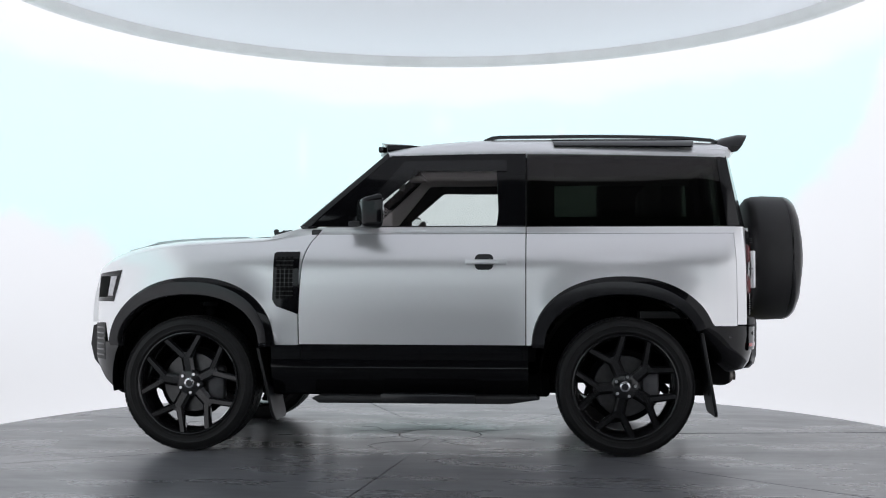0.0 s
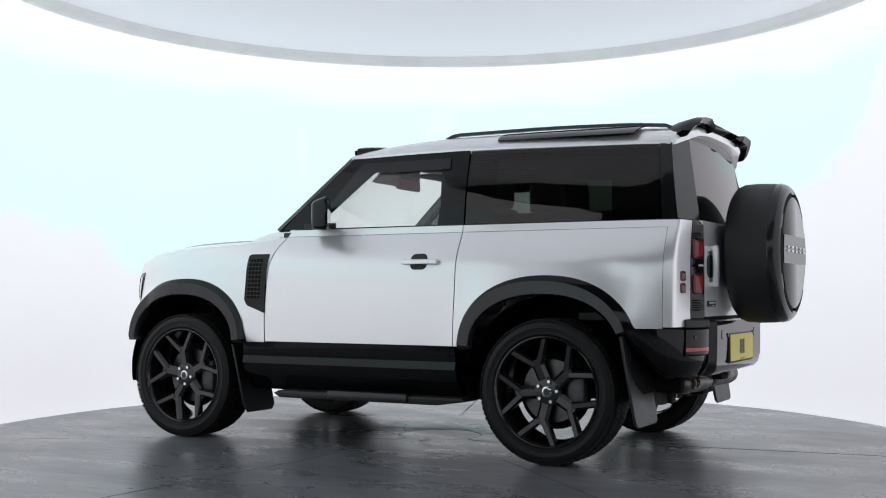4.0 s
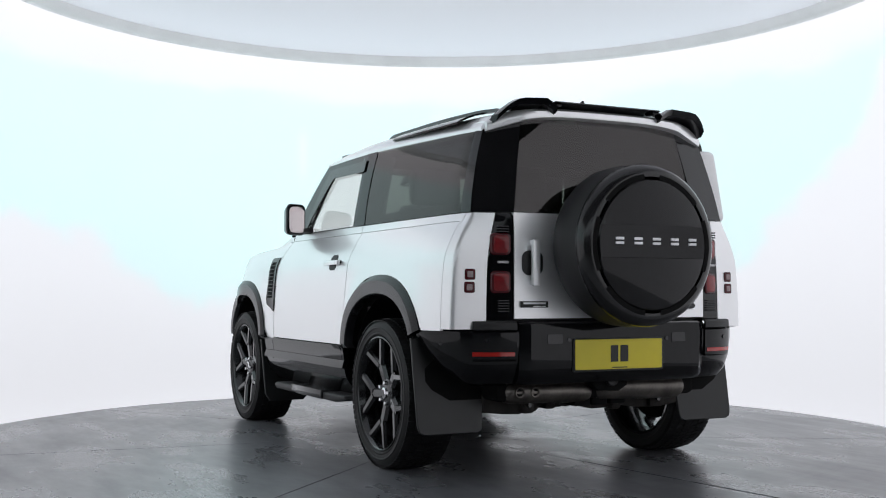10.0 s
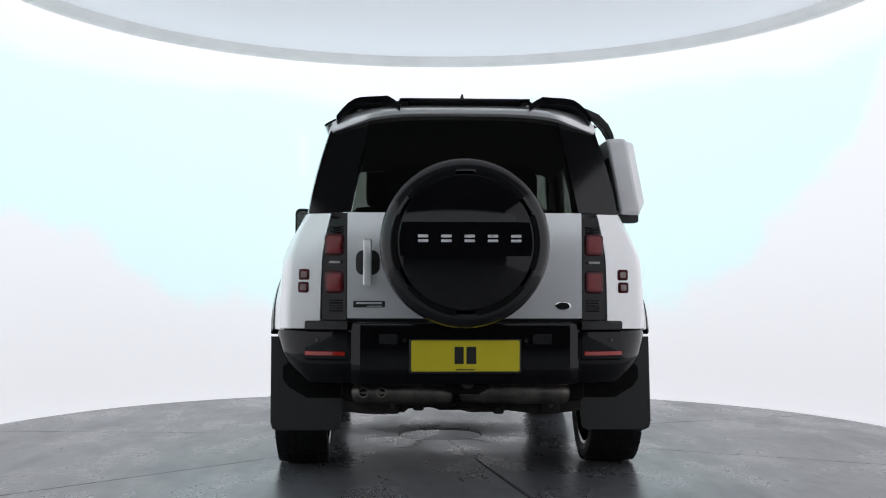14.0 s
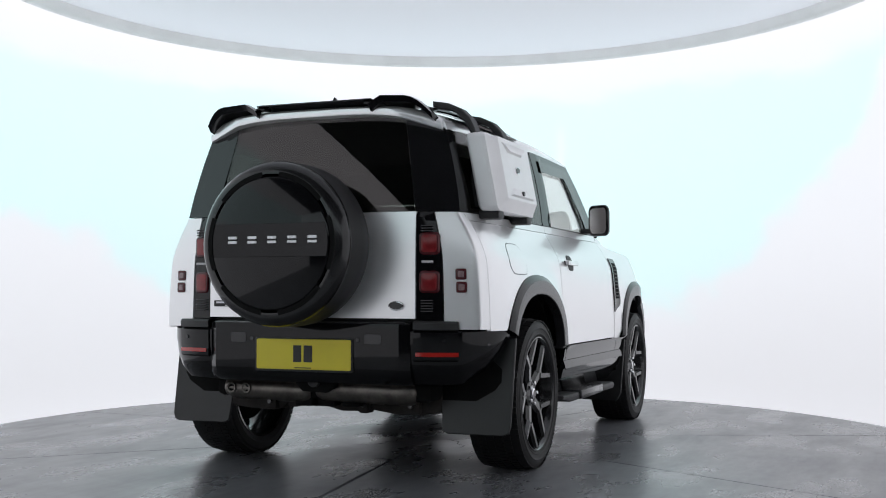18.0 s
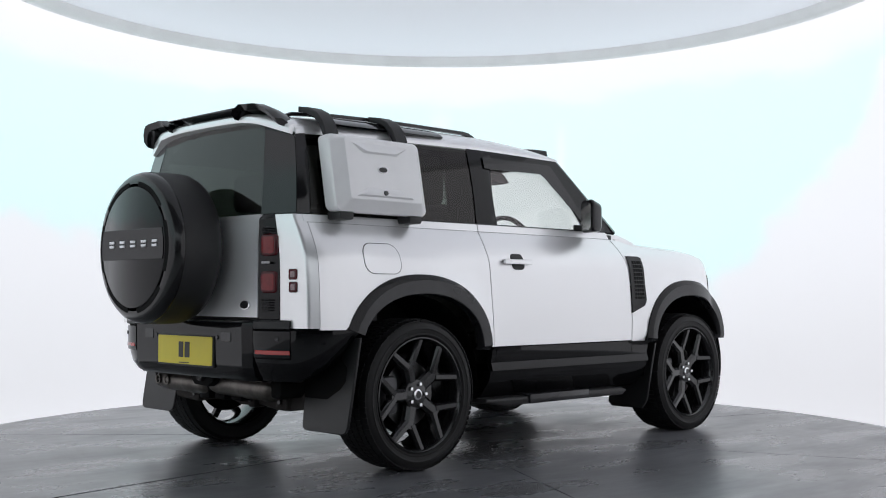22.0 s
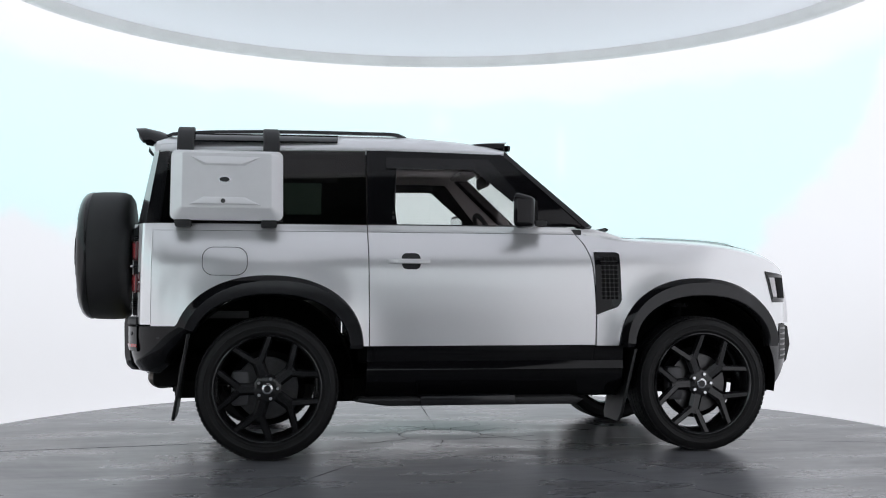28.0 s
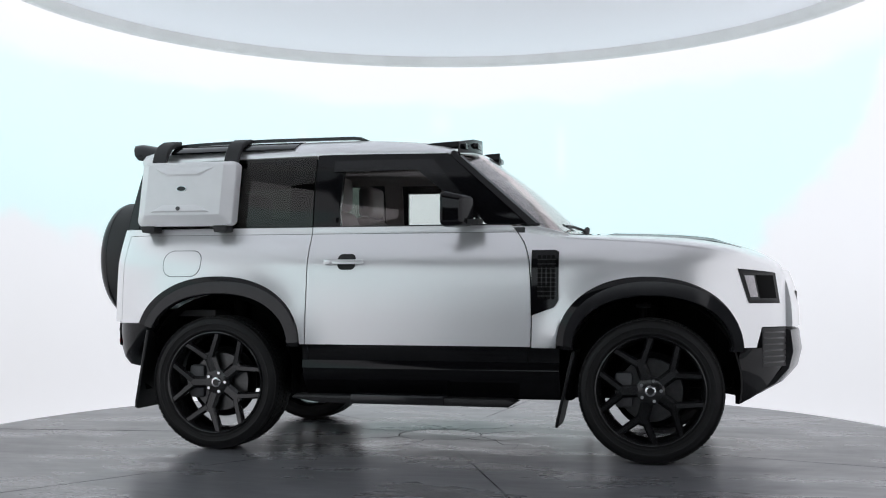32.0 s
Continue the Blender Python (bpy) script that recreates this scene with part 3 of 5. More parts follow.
        # wheel arch flares
        for (ox, orx, oz, orz), (ix, irx, iz, irz), name in ((FRONT_OUT, FRONT_IN, "front_arch"), (REAR_OUT, REAR_IN, "rear_arch")):
            n, rear = 64, name == "rear_arch"
            face, edge = [], []
            for i in range(n + 1):
                th = math.pi * i / n
                c, sn = math.cos(th), max(0.0, math.sin(th))
                pw = 2 / 2.2
                cc = math.copysign(abs(c) ** pw, c)
                o = Vector((ox + (orx + 0.002) * cc, 0, oz + orz * sn**pw))
                q = Vector((ix + irx * cc, 0, iz + irz * sn**pw))
                if rear and i > n / 2 and o.z < 0.765:
                    continue
                h = i / n if rear else 1 - i / n
                band = 0.06 + 0.50 * max(0.0, h) ** 1.1 if rear else 0.06 + 0.40 * (1 - h)
                def flare(f, y):
                    p = o.lerp(q, f)
                    v, nn = skin(u_of(p.x), max(p.z, 0.60), 1, 0)
                    return (Vector((v.x + nn.x * y, (max(v.y, 0.93) + y * 0.9) * s, p.z)), Vector((0, s, 0)))
                edge.append([flare(f * band, y) for f, y in ((0.0, -0.002), (0.06, 0.006), (0.5, 0.014), (1.0, 0.020), (1.0, 0.012))])
                face.append([flare(band + (1 - band) * f, y) for f, y in ((0.0, 0.012), (0.004, 0.0205), (0.5, 0.022), (0.93, 0.021), (0.985, 0.016), (1.0, 0.002), (1.02, -0.03))])
            flare_part = part(name, solid(bmesh.new(), face, 0.006), M_ARCH, CAR, "satin black wheel arch flare")
            part("arch_edge", solid(bmesh.new(), edge, 0.006), M_GLOSS, flare_part, "gloss black outer edge")
            cx = AXLE if name == "front_arch" else -AXLE
            bm = bmesh.new()
            lathe(bm, [(0.485, 0.93 * s), (0.50, 0.80 * s), (0.50, 0.50 * s), (0.02, 0.50 * s)], 1, (cx, 0, 0.45), 32, -0.2, math.pi + 0.2)
            part("wheel_well", bm, M_DARK, CAR)
        # sills
        part("sill_cladding", side_panel(s, -0.735, 0.79, const(0.556), const(0.640), 12, 5, lambda z: 0.004 + 0.12 * (z - 0.545), 0.03), M_GLOSS, CAR, "gloss black upper sill")
        part("sill_moulding", side_panel(s, -0.735, 0.79, const(0.508), const(0.554), 12, 3, lambda z: 0.026 - 0.40 * (z - 0.508), 0.03), M_GLOSS, CAR, "raised black moulding along the sill")
        part("rocker", side_panel(s, -0.735, 0.79, const(0.350), const(0.506), 12, 6, lambda z: 0.012 - 0.5 * max(0.0, 0.45 - z), 0.05), M_GLOSS, CAR, "gloss black lower sill")
        for uu in (-0.70, 0.612):
            part("sill_joint", side_panel(s, uu - 0.002, uu + 0.002, const(0.50), const(0.638), 1, 6, lambda z: 0.0045 + (0.12 * (z - 0.545) if z > 0.545 else 0.016 - 0.35 * (z - 0.50)), 0.004), M_DARK, CAR)
        # side step
        bm = bmesh.new()
        y0, y1 = sorted((s * 0.80, s * 0.985))
        prism(bm, [(-0.78, 0.350), (0.50, 0.345), (0.545, 0.328), (0.50, 0.300), (-0.62, 0.303), (-0.80, 0.330)], 1, y0, y1, 0.012)
        step = part("side_step", bm, M_MATT, CAR, "black side step")
        y0, y1 = sorted((s * 0.85, s * 1.0))
        part("tread", boxed(-0.43, 0.13, y0, y1, 0.304, 0.360, 0.010), M_ARCH, step)
        for x in (-0.5, 0.32):
            part("bracket", boxed(x - 0.03, x + 0.03, *sorted((s * 0.55, s * 0.82)), 0.31, 0.345, 0.005), M_DARK, step)
        # mud flaps
        for x0, x1, zt, zb, name in ((0.87, 0.77, 0.62, 0.19, "front_mud_flap"), (-1.73, -1.81, 0.72, 0.238, "rear_mud_flap")):
            inner = 0.612
            rear = x0 < 0
            out = [(0.995, zt), (0.988, zb + 0.045), (0.978, zb + 0.012), (0.95, zb), (inner + 0.045, zb), (inner + 0.018, zb + 0.012), (inner + 0.012, zb + 0.04), (inner, 0.450), (0.68, 0.475), (0.78, 0.525), (0.86, 0.595), (0.90, 0.67), (0.905, zt)] if rear else \
                  [(0.985, zt), (0.975, zb + 0.05), (0.945, zb), (0.70, zb), (0.665, zb + 0.03), (0.66, zt)]
            bm = bmesh.new()
            prism(bm, [(y * s, z) for y, z in out], 0, -0.009, 0.009, 0.004, 1)
            for v in bm.verts:
                f = (v.co.z - zb) / (zt - zb)
                v.co.x += x1 + (x0 - x1) * f
            part(name, bm, M_FLAP, CAR, "black rubber mud flap")
        # door handle and its recess
        c, n = skin(-0.475, 1.132, s)
        bm = bmesh.new()
        yy = [c.y - s * 0.03, c.y + s * 0.0025]
        prism(bm, rounded(-0.530, -0.420, 1.086, 1.180, 0.03), 1, min(yy), max(yy), 0.004)
        for v in bm.verts:
            if abs(v.co.y) > abs(c.y) - 0.002:
                v.co.y = s * (half_width(v.co.z) + 0.003)
        part("handle_recess", bm, M_MATT, door)
        bm = bmesh.new()
        yy = [c.y + s * 0.008, c.y + s * 0.027]
        prism(bm, rounded(-0.612, -0.366, 1.118, 1.147, 0.008), 1, min(yy), max(yy), 0.006)
        for v in bm.verts:
            v.co.y -= s * 0.16 * (v.co.z - 1.1325)
        handle = part("door_handle", bm, M_SILVER, door, "silver pull handle")
        part("handle_cap", boxed(*sorted((-0.612 + 0.002, -0.556)), *sorted((c.y + s * 0.0255, c.y + s * 0.0285)), 1.1195, 1.1455, 0.003), M_SILVER, door)
        for x in (-0.59, -0.39):
            part("handle_foot", boxed(x - 0.012, x + 0.012, *sorted((c.y - s * 0.01, c.y + s * 0.02)), 1.122, 1.143), M_MATT, door)
        # vent behind the front wheel
        vent = part("side_vent", side_panel(s, 0.630, 0.786, lambda u: 0.822 + (u - 0.63) * 0.36 + 0.03 * max(0, (u - 0.765) / 0.02), lambda u: 1.196 - 0.012 * max(0, (u - 0.76) / 0.026) ** 2, 12, 14, 0.007, 0.02),
                    M_GLOSS, CAR, "black side vent with mesh grille")
        for k in range(4):
            x = 0.668 + k * 0.026
            part("vent_slot", side_panel(s, x, x + 0.018, const(0.915), const(1.165), 1, 10, 0.0082, 0.004), M_DARK, vent)
        for k in range(9):
            z = 0.930 + k * 0.026
            part("vent_bar", side_panel(s, 0.664, 0.770, const(z), const(z + 0.006), 4, 1, 0.0092, 0.004), M_FLAP, vent)
        # door mirror
        bm = bmesh.new()
        prism(bm, rounded(-0.082, 0.082, -0.108, 0.108, 0.040), 0, -0.06, 0.06, 0.026, 4)
        sweep = lambda x, y, z: Vector((x - 0.5 * y + 0.205, s * (y + 0.965), z + 1.424))
        for v in bm.verts:
            f = (v.co.x + 0.06) / 0.12
            v.co = sweep(v.co.x, v.co.y * (1 - 0.22 * f), v.co.z * (1 - 0.20 * f) + 0.010 * (1 - f))
        mirror = part("door_mirror", bm, M_GLOSS, CAR, "gloss black door mirror")
        bm = prism(bmesh.new(), rounded(-0.062, 0.062, -0.078, 0.092, 0.03), 0, -0.0625, -0.054)
        for v in bm.verts:
            v.co = sweep(v.co.x, v.co.y, v.co.z)
        part("mirror_glass", bm, M_CHROME, mirror)
        part("mirror_arm", prism(bmesh.new(), [(s * 0.84, 1.352), (s * 0.84, 1.385), (s * 0.97, 1.375), (s * 0.97, 1.345)], 0, 0.17, 0.33, 0.008), M_MATT, mirror)


def upper_body():
    # roof
    bm = bmesh.new()
    top = spline([(-1.99, 1.874), (-1.92, 1.898), (-1.6, 1.918), (-1.0, 1.930), (-0.5, 1.928), (-0.2, 1.908), (0.0, 1.880), (0.13, 1.838)])
    nx, ny = 44, 28
    grid = []
    for i in range(nx + 1):
        x = 0.115 - 2.03 * i / nx
        p, n = skin(u_of(x, CORNER_TOP), 1.79, 1)
        w = p.y + 0.002
        row = []
        for j in range(ny + 1):
            t = math.cos(math.pi * j / ny)
            y = w * t
            e = 3.8
            ze = roof_edge(x)
            z = ze + (top(x) - ze) * max(0, 1 - abs(t) ** e) ** (1 / 1.9)
            bow = 0.10 * (1 - t * t) * max(0, min(1, (x + 0.5) / 0.6)) ** 1.5
            back = -0.01 * (1 - t * t) * max(0, min(1, (-1.7 - x) / 0.28))
            row.append((Vector((x + bow + back, y, z)), Vector((0, 0.5 * t, 1)).normalized()))
        grid.append(row)
    roof = part("roof", solid(bm, grid, 0.03), M_SILVER, CAR, "silver roof", smooth=50)
    # the lip of the roof over the rear window
    bm = bmesh.new()
    rows = []
    for i in range(49):
        y = 0.672 * (i / 24 - 1)
        a = abs(y)
        k = max(0.0, (a - 0.48) / 0.192)
        zb = 1.854 - 0.026 * min(1.0, a / 0.48) ** 4 - 0.062 * k
        xb = (-2.056 + 0.085 * (zb - 1.35) / 0.48 + 0.02 * (y / 0.58) ** 2 if a < 0.48 else -1.955 + 0.036 * k) - 0.052 + 0.030 * k
        xf = xb + 0.135
        wide = skin(u_of(xf, CORNER_TOP), 1.79, 1)[0].y + 0.002
        zf = roof_edge(xf) + (top(xf) - roof_edge(xf)) * max(0.0, 1 - min(1.0, a / wide) ** 3.8) ** (1 / 1.9)
        zf = max(zf, zb + 0.012)
        rows.append([bm.verts.new(p) for p in ((xf, y, zb - 0.01), (xb + 0.03, y, zb - 0.004), (xb, y, zb), (xb - 0.006, y, zb + (zf - zb) * 0.30), (xb - 0.005, y, zb + (zf - zb) * 0.62),
                                               (xb + 0.012, y, zb + (zf - zb) * 0.90), (xb + 0.055, y, zf - 0.001), (xf, y, zf + 0.001))])
    for p, q in zip(rows, rows[1:]):
        for k in range(8):
            bm.faces.new((p[k], p[(k + 1) % 8], q[(k + 1) % 8], q[k]))
    bm.faces.new(rows[0])
    bm.faces.new(rows[-1][::-1])
    part("roof_lip", bm, M_SILVER, roof, "silver roof lip over the rear window", smooth=45)
    # headlining under it
    grid = [[(p - Vector((0, p.y * 0.06, 0.045)), n) for p, n in row] for row in grid[1:-1]]
    part("headlining", solid(bmesh.new(), grid, 0.01), M_ROOFLINE, CAR)
    # windscreen
    grid = []
    for i in range(21):
        t = 1 - 2 * i / 20
        a = Vector((0.665 + 0.19 * (1 - t * t), 0.80 * t, 1.318 - 0.012 * (1 - t * t)))
        b = Vector((0.118 + 0.10 * (1 - t * t), 0.70 * t, 1.792 + 0.045 * (1 - t * t)))
        n = Vector((0.64, 0.25 * t, 0.75)).normalized()
        grid.append([(a.lerp(b, j / 12) + n * 0.02 * math.sin(math.pi * j / 12), n) for j in range(13)])
    screen = part("windscreen", solid(bmesh.new(), grid, 0.005), M_GLASS, CAR, "clear windscreen")
    for s in (1, -1):
        a = [Vector((0.60, s * 0.850, 1.345)), Vector((0.10, s * 0.752, 1.790))]
        b = [Vector((0.655, s * 0.79, 1.348)), Vector((0.135, s * 0.69, 1.800))]
        g = [[(a[0].lerp(a[1], j / 10), Vector((0.5, s * 0.7, 0.4)).normalized()) for j in range(11)],
             [(a[0].lerp(a[1], j / 10) * 0.5 + b[0].lerp(b[1], j / 10) * 0.5 + Vector((0.012, s * 0.006, 0.012)), Vector((0.6, s * 0.4, 0.6)).normalized()) for j in range(11)],
             [(b[0].lerp(b[1], j / 10) + Vector((0.006, 0, 0.008)), Vector((0.64, 0, 0.75)).normalized()) for j in range(11)]]
        part("windscreen_pillar", solid(bmesh.new(), g, 0.05), M_GLOSS, CAR)
    # bonnet
    crown = spline([(0.55, 1.315), (0.95, 1.302), (1.42, 1.286), (1.74, 1.250), (1.90, 1.203), (2.02, 1.138), (2.05, 1.11)])
    grid = []
    nx, ny = 36, 24
    for i in range(nx + 1):
        x = 0.60 + 1.43 * i / nx
        p, n = skin(u_of(x), 1.1, 1)
        ze = shoulder(x)
        w = skin(u_of(x), ze, 1)[0].y
        row = []
        for j in range(ny + 1):
            t = math.cos(math.pi * j / ny)
            z = ze + 0.004 + (crown(x) - ze) * max(0, 1 - abs(t) ** 3) ** 0.6
            row.append((Vector((x, (w - 0.001) * t, z)), Vector((0, 0, 1))))
        grid.append(row)
    bonnet = part("bonnet", solid(bmesh.new(), grid, 0.02), M_SILVER, CAR, "silver clamshell bonnet", smooth=50)
    for s in (1, -1):
        g = []
        for i in range(17):
            x = 0.965 + 0.83 * i / 16
            f = min(1, i / 1.5, (16 - i) / 3)
            g.append([(Vector((x, s * (0.62 - 0.30 * k / 4), crown(x) - 0.022 + 0.030 * f * (1 if 0 < k < 4 else 0.35))), Vector((0, 0, 1))) for k in range(5)])
        part("bonnet_pad", solid(bmesh.new(), g, 0.03), M_ARCH, bonnet, "dark textured bonnet tread pad")
    # silver cowl pieces at the foot of the windscreen pillars
    for s in (1, -1):
        part("cowl_panel", prism(bmesh.new(), [(0.47, 1.285), (0.50, 1.342), (0.66, 1.338), (0.74, 1.318), (0.82, 1.296), (0.86, 1.27)], 1, *sorted((s * 0.66, s * 0.836)), 0.008), M_SILVER, CAR)
    # scuttle and wipers
    part("scuttle", prism(bmesh.new(), [(0.56, 1.20), (0.56, 1.306), (0.74, 1.306), (0.96, 1.292), (0.96, 1.20)], 1, -0.70, 0.70, 0.006), M_MATT, CAR)
    for y in (0.45, -0.35):
        bm = bmesh.new()
        tube(bm, [(0.90, y, 1.30), (0.87, y - 0.02, 1.335), (0.82, y - 0.1, 1.352), (0.80, y - 0.30 if y < 0 else y - 0.4, 1.345)], 0.009, 8)
        tube(bm, [(0.80, y + 0.18, 1.336), (0.785, y - 0.10, 1.350), (0.78, y - 0.33, 1.352)], 0.006, 6)
        tube(bm, [(0.885, y - 0.03, 1.30), (0.885, y + 0.03, 1.345)], 0.018, 8)
        part("wiper", bm, M_MATT, CAR, "black windscreen wiper")


def tail():
    # tailgate
    def face_x(z):
        return -2.078 + 0.010 * max(0, (z - 1.15) / 0.2) ** 2
    grid = [[(Vector((face_x(0.822 + 0.526 * j / 10) + 0.006 * (abs(t) > 0.96), 0.585 * t, 0.822 + 0.526 * j / 10)), Vector((-1, 0, 0))) for j in range(11)]
            for t in [1, 0.985, 0.7, 0.35, 0, -0.35, -0.7, -0.985, -1]]
    gate = part("tailgate", solid(bmesh.new(), grid, 0.05), M_SILVER, CAR, "silver side-hinged tailgate")
    # rear window
    def rear(y, z):
        f = (z - 1.35) / 0.48
        return -2.056 + 0.085 * f + 0.02 * (y / 0.58) ** 2
    grid = []
    for i in range(25):
        t = 1 - 2 * i / 24
        row = []
        for j in range(11):
            f = j / 10
            w = 0.566 - 0.085 * f
            edge = 1.860 - 0.028 * t**4
            z = 1.352 + (edge - 1.352) * f
            row.append((Vector((rear(w * t, z), w * t, z)), Vector((-1, 0, 0.17)).normalized()))
        grid.append(row)
    part("rear_window", solid(bmesh.new(), grid, 0.005), M_REARGLASS, gate, "dark tinted rear window")
    # handle
    bm = bmesh.new()
    prism(bm, rounded(0.424, 0.543, 1.036, 1.160, 0.04), 0, -2.05, -2.0805, 0.003)
    part("handle_recess", bm, M_MATT, gate)
    bm = bmesh.new()
    prism(bm, rounded(0.463, 0.505, 0.984, 1.214, 0.008), 0, -2.094, -2.122, 0.006)
    for z in (1.0, 1.198):
        box(bm, -2.10, -2.07, 0.470, 0.498, z - 0.012, z + 0.012)
    part("tailgate_handle", bm, M_SILVER, gate, "silver upright tailgate handle")
    # badges
    bm = bmesh.new()
    prism(bm, rounded(0.397, 0.555, 0.876, 0.908, 0.004), 0, -2.076, -2.084, 0.002)
    badge = part("name_badge", bm, M_INK, CAR, "small black name badge with pale bars")
    part("badge_bar", boxed(-2.0855, -2.083, 0.412, 0.540, 0.893, 0.902), M_LETTER, badge)
    part("badge_bar", boxed(-2.0855, -2.083, 0.412, 0.485, 0.880, 0.884), M_LETTER, badge)
    bm = bmesh.new()
    prism(bm, [(-0.487 + 0.042 * math.cos(a * math.pi / 12), 0.884 + 0.024 * math.sin(a * math.pi / 12)) for a in range(24)], 0, -2.07, -2.084, 0.003)
    oval = part("oval_badge", bm, M_CHROME, CAR, "oval chrome badge")
    bm = bmesh.new()
    prism(bm, [(-0.487 + 0.034 * math.cos(a * math.pi / 12), 0.884 + 0.018 * math.sin(a * math.pi / 12)) for a in range(24)], 0, -2.083, -2.0855)
    part("badge_field", bm, M_ARCH, oval)
    # spare wheel in its cover
    c = (0, 0.018, 1.184)
    bm = bmesh.new()
    lathe(bm, [(0.10, -2.12), (0.36, -2.125), (0.388, -2.145), (0.402, -2.18), (0.405, -2.25), (0.402, -2.33), (0.398, -2.372)], 0, c, 80)
    spare = part("spare_wheel", bm, M_MATT, CAR, "spare wheel in a black hard cover")
    bm = bmesh.new()
    lathe(bm, [(0.400, -2.366), (0.402, -2.376), (0.392, -2.405), (0.372, -2.425), (0.345, -2.434), (0.335, -2.434)], 0, c, 96)
    part("cover_rim", bm, M_COVER, spare, "satin black cover rim")
    for k in range(6):
        a0 = 60 * k + 8 + 30
        bm = bmesh.new()
        g = []
        for i in range(15):
            a = radians(a0 + 44 * i / 14)
            g.append([(Vector((x, c[1] + r * math.cos(a), c[2] + r * math.sin(a))), Vector((-1, 0, 0)))
                      for r, x in ((0.319, -2.424), (0.322, -2.4365), (0.346, -2.4355), (0.352, -2.424))])
        part("rim_slot", solid(bm, g, 0.01), M_DARK, spare)
    bm = bmesh.new()
    lathe(bm, [(0.0, -2.440), (0.312, -2.440), (0.318, -2.436), (0.322, -2.425)], 0, c, 96)
    part("cover_face", bm, M_GLOSS, spare, "gloss black cover face")
    bm = bmesh.new()
    z1, z0 = c[2] + 0.095, c[2] - 0.065
    pts = [(0.018 + q * math.sqrt(0.313**2 - (z - c[2]) ** 2), z) for q, zs in ((1, (z0, 1.15, c[2], 1.22, z1)), (-1, (z1, 1.22, c[2], 1.15, z0))) for z in zs]
    prism(bm, pts, 0, -2.43, -2.4445, 0.0015, 1)
    part("cover_band", bm, M_GLOSS, spare, "raised band across the cover")
    for k in range(5):
        y = 0.218 - 0.1085 * k
        w = 0.024
        for z0, z1 in ((1.1835, 1.1965), (1.2050, 1.2185)):
            part("letter_bar", prism(bmesh.new(), rounded(y - w, y + w, z0, z1, 0.003), 0, -2.440, -2.450, 0.0015, 1), M_LETTER, spare, "raised silver bar on the cover")
    part("spare_mount", boxed(-2.13, -2.07, -0.12, 0.12, 1.0, 1.35, 0.01), M_DARK, CAR)
    # roof spoiler: two raised ends and a slim bar
    for s in (1, -1):
        bm = bmesh.new()
        g = []
        for i in range(11):
            f = i / 10
            y = 0.325 + 0.320 * f
            z = 1.894 + 0.044 * min(1, f / 0.18) - 0.020 * f - 0.078 * max(0, (f - 0.62) / 0.38) ** 1.8
            x = -2.070 + 0.05 * max(0, (f - 0.6) / 0.4) ** 2
            zl = z - 0.030
            xf, zf = -1.84 - 0.05 * f, z - 0.046 + 0.010 * f
            g.append([(Vector(q), Vector((0, 0, 0))) for q in ((xf, s * (y + 0.02 * f), zf), (xf - 0.05, s * (y + 0.01 * f), z - 0.018), (x + 0.05, s * y, z + 0.004), (x, s * y, z),
                                                               (x + 0.025, s * y, zl), (xf - 0.05, s * y, zf - 0.003), (xf, s * (y + 0.02 * f), zf))])
        rows = [[bm.verts.new(p) for p, n in r] for r in g]
        for a, b in zip(rows, rows[1:]):
            for k in range(len(a) - 1):
                bm.faces.new((a[k], b[k], b[k + 1], a[k + 1]))
        for r in (rows[0], rows[-1]):
            bm.faces.new(r[:-1])
        end = part("spoiler_end", bm, M_GLOSS, CAR, "gloss black raised spoiler end", smooth=30)
        part("spoiler_foot", boxed(-2.040, -1.97, *sorted((s * 0.285, s * 0.340)), 1.900, 1.916, 0.006), M_GLOSS, end)
    bm = bmesh.new()
    prism(bm, [(-1.90, 1.899), (-1.99, 1.924), (-2.045, 1.927), (-2.052, 1.921), (-2.035, 1.916), (-1.94, 1.903)], 1, -0.33, 0.33, 0.004)
    part("spoiler_bar", bm, M_GLOSS, CAR, "slim gloss black spoiler bar")
    # aerial fin
    bm = bmesh.new()
    prism(bm, [(-1.64, 1.905), (-1.72, 1.945), (-1.785, 1.988), (-1.80, 1.992), (-1.82, 1.905)], 1, -0.03, 0.03, 0.006)
    for v in bm.verts:
        v.co.y *= 1 - 0.85 * max(0, min(1, (v.co.z - 1.905) / 0.085))
    part("aerial_fin", bm, M_GLOSS, CAR, "black shark-fin aerial")
    # rear bumper
    def ring(a, z, out):
        return Vector((-1.70 - 0.385 * math.sin(a) - out * math.sin(a), 0.565 + 0.404 * math.cos(a) + out * math.cos(a), z))
    prof = ((0.762, -0.05), (0.764, -0.006), (0.756, 0.0), (0.70, 0.0), (0.60, -0.010), (0.545, -0.026), (0.50, -0.06), (0.485, -0.11))
    def ring_strip(s, a0, a1, rows, n=12, depth=0.02, floor=None):
        g = []
        for i in range(n + 1):
            a = a0 + (a1 - a0) * i / n
            nn = Vector((-math.sin(a), s * math.cos(a), 0))
            row = []
            for z, o in rows:
                zz = z if floor is None else 0.782 + (z - 0.782) * floor(a)
                q = ring(a, zz, o)
                row.append((Vector((q.x, q.y * s, q.z)), nn))
            g.append(row)
        return solid(bmesh.new(), g, depth)
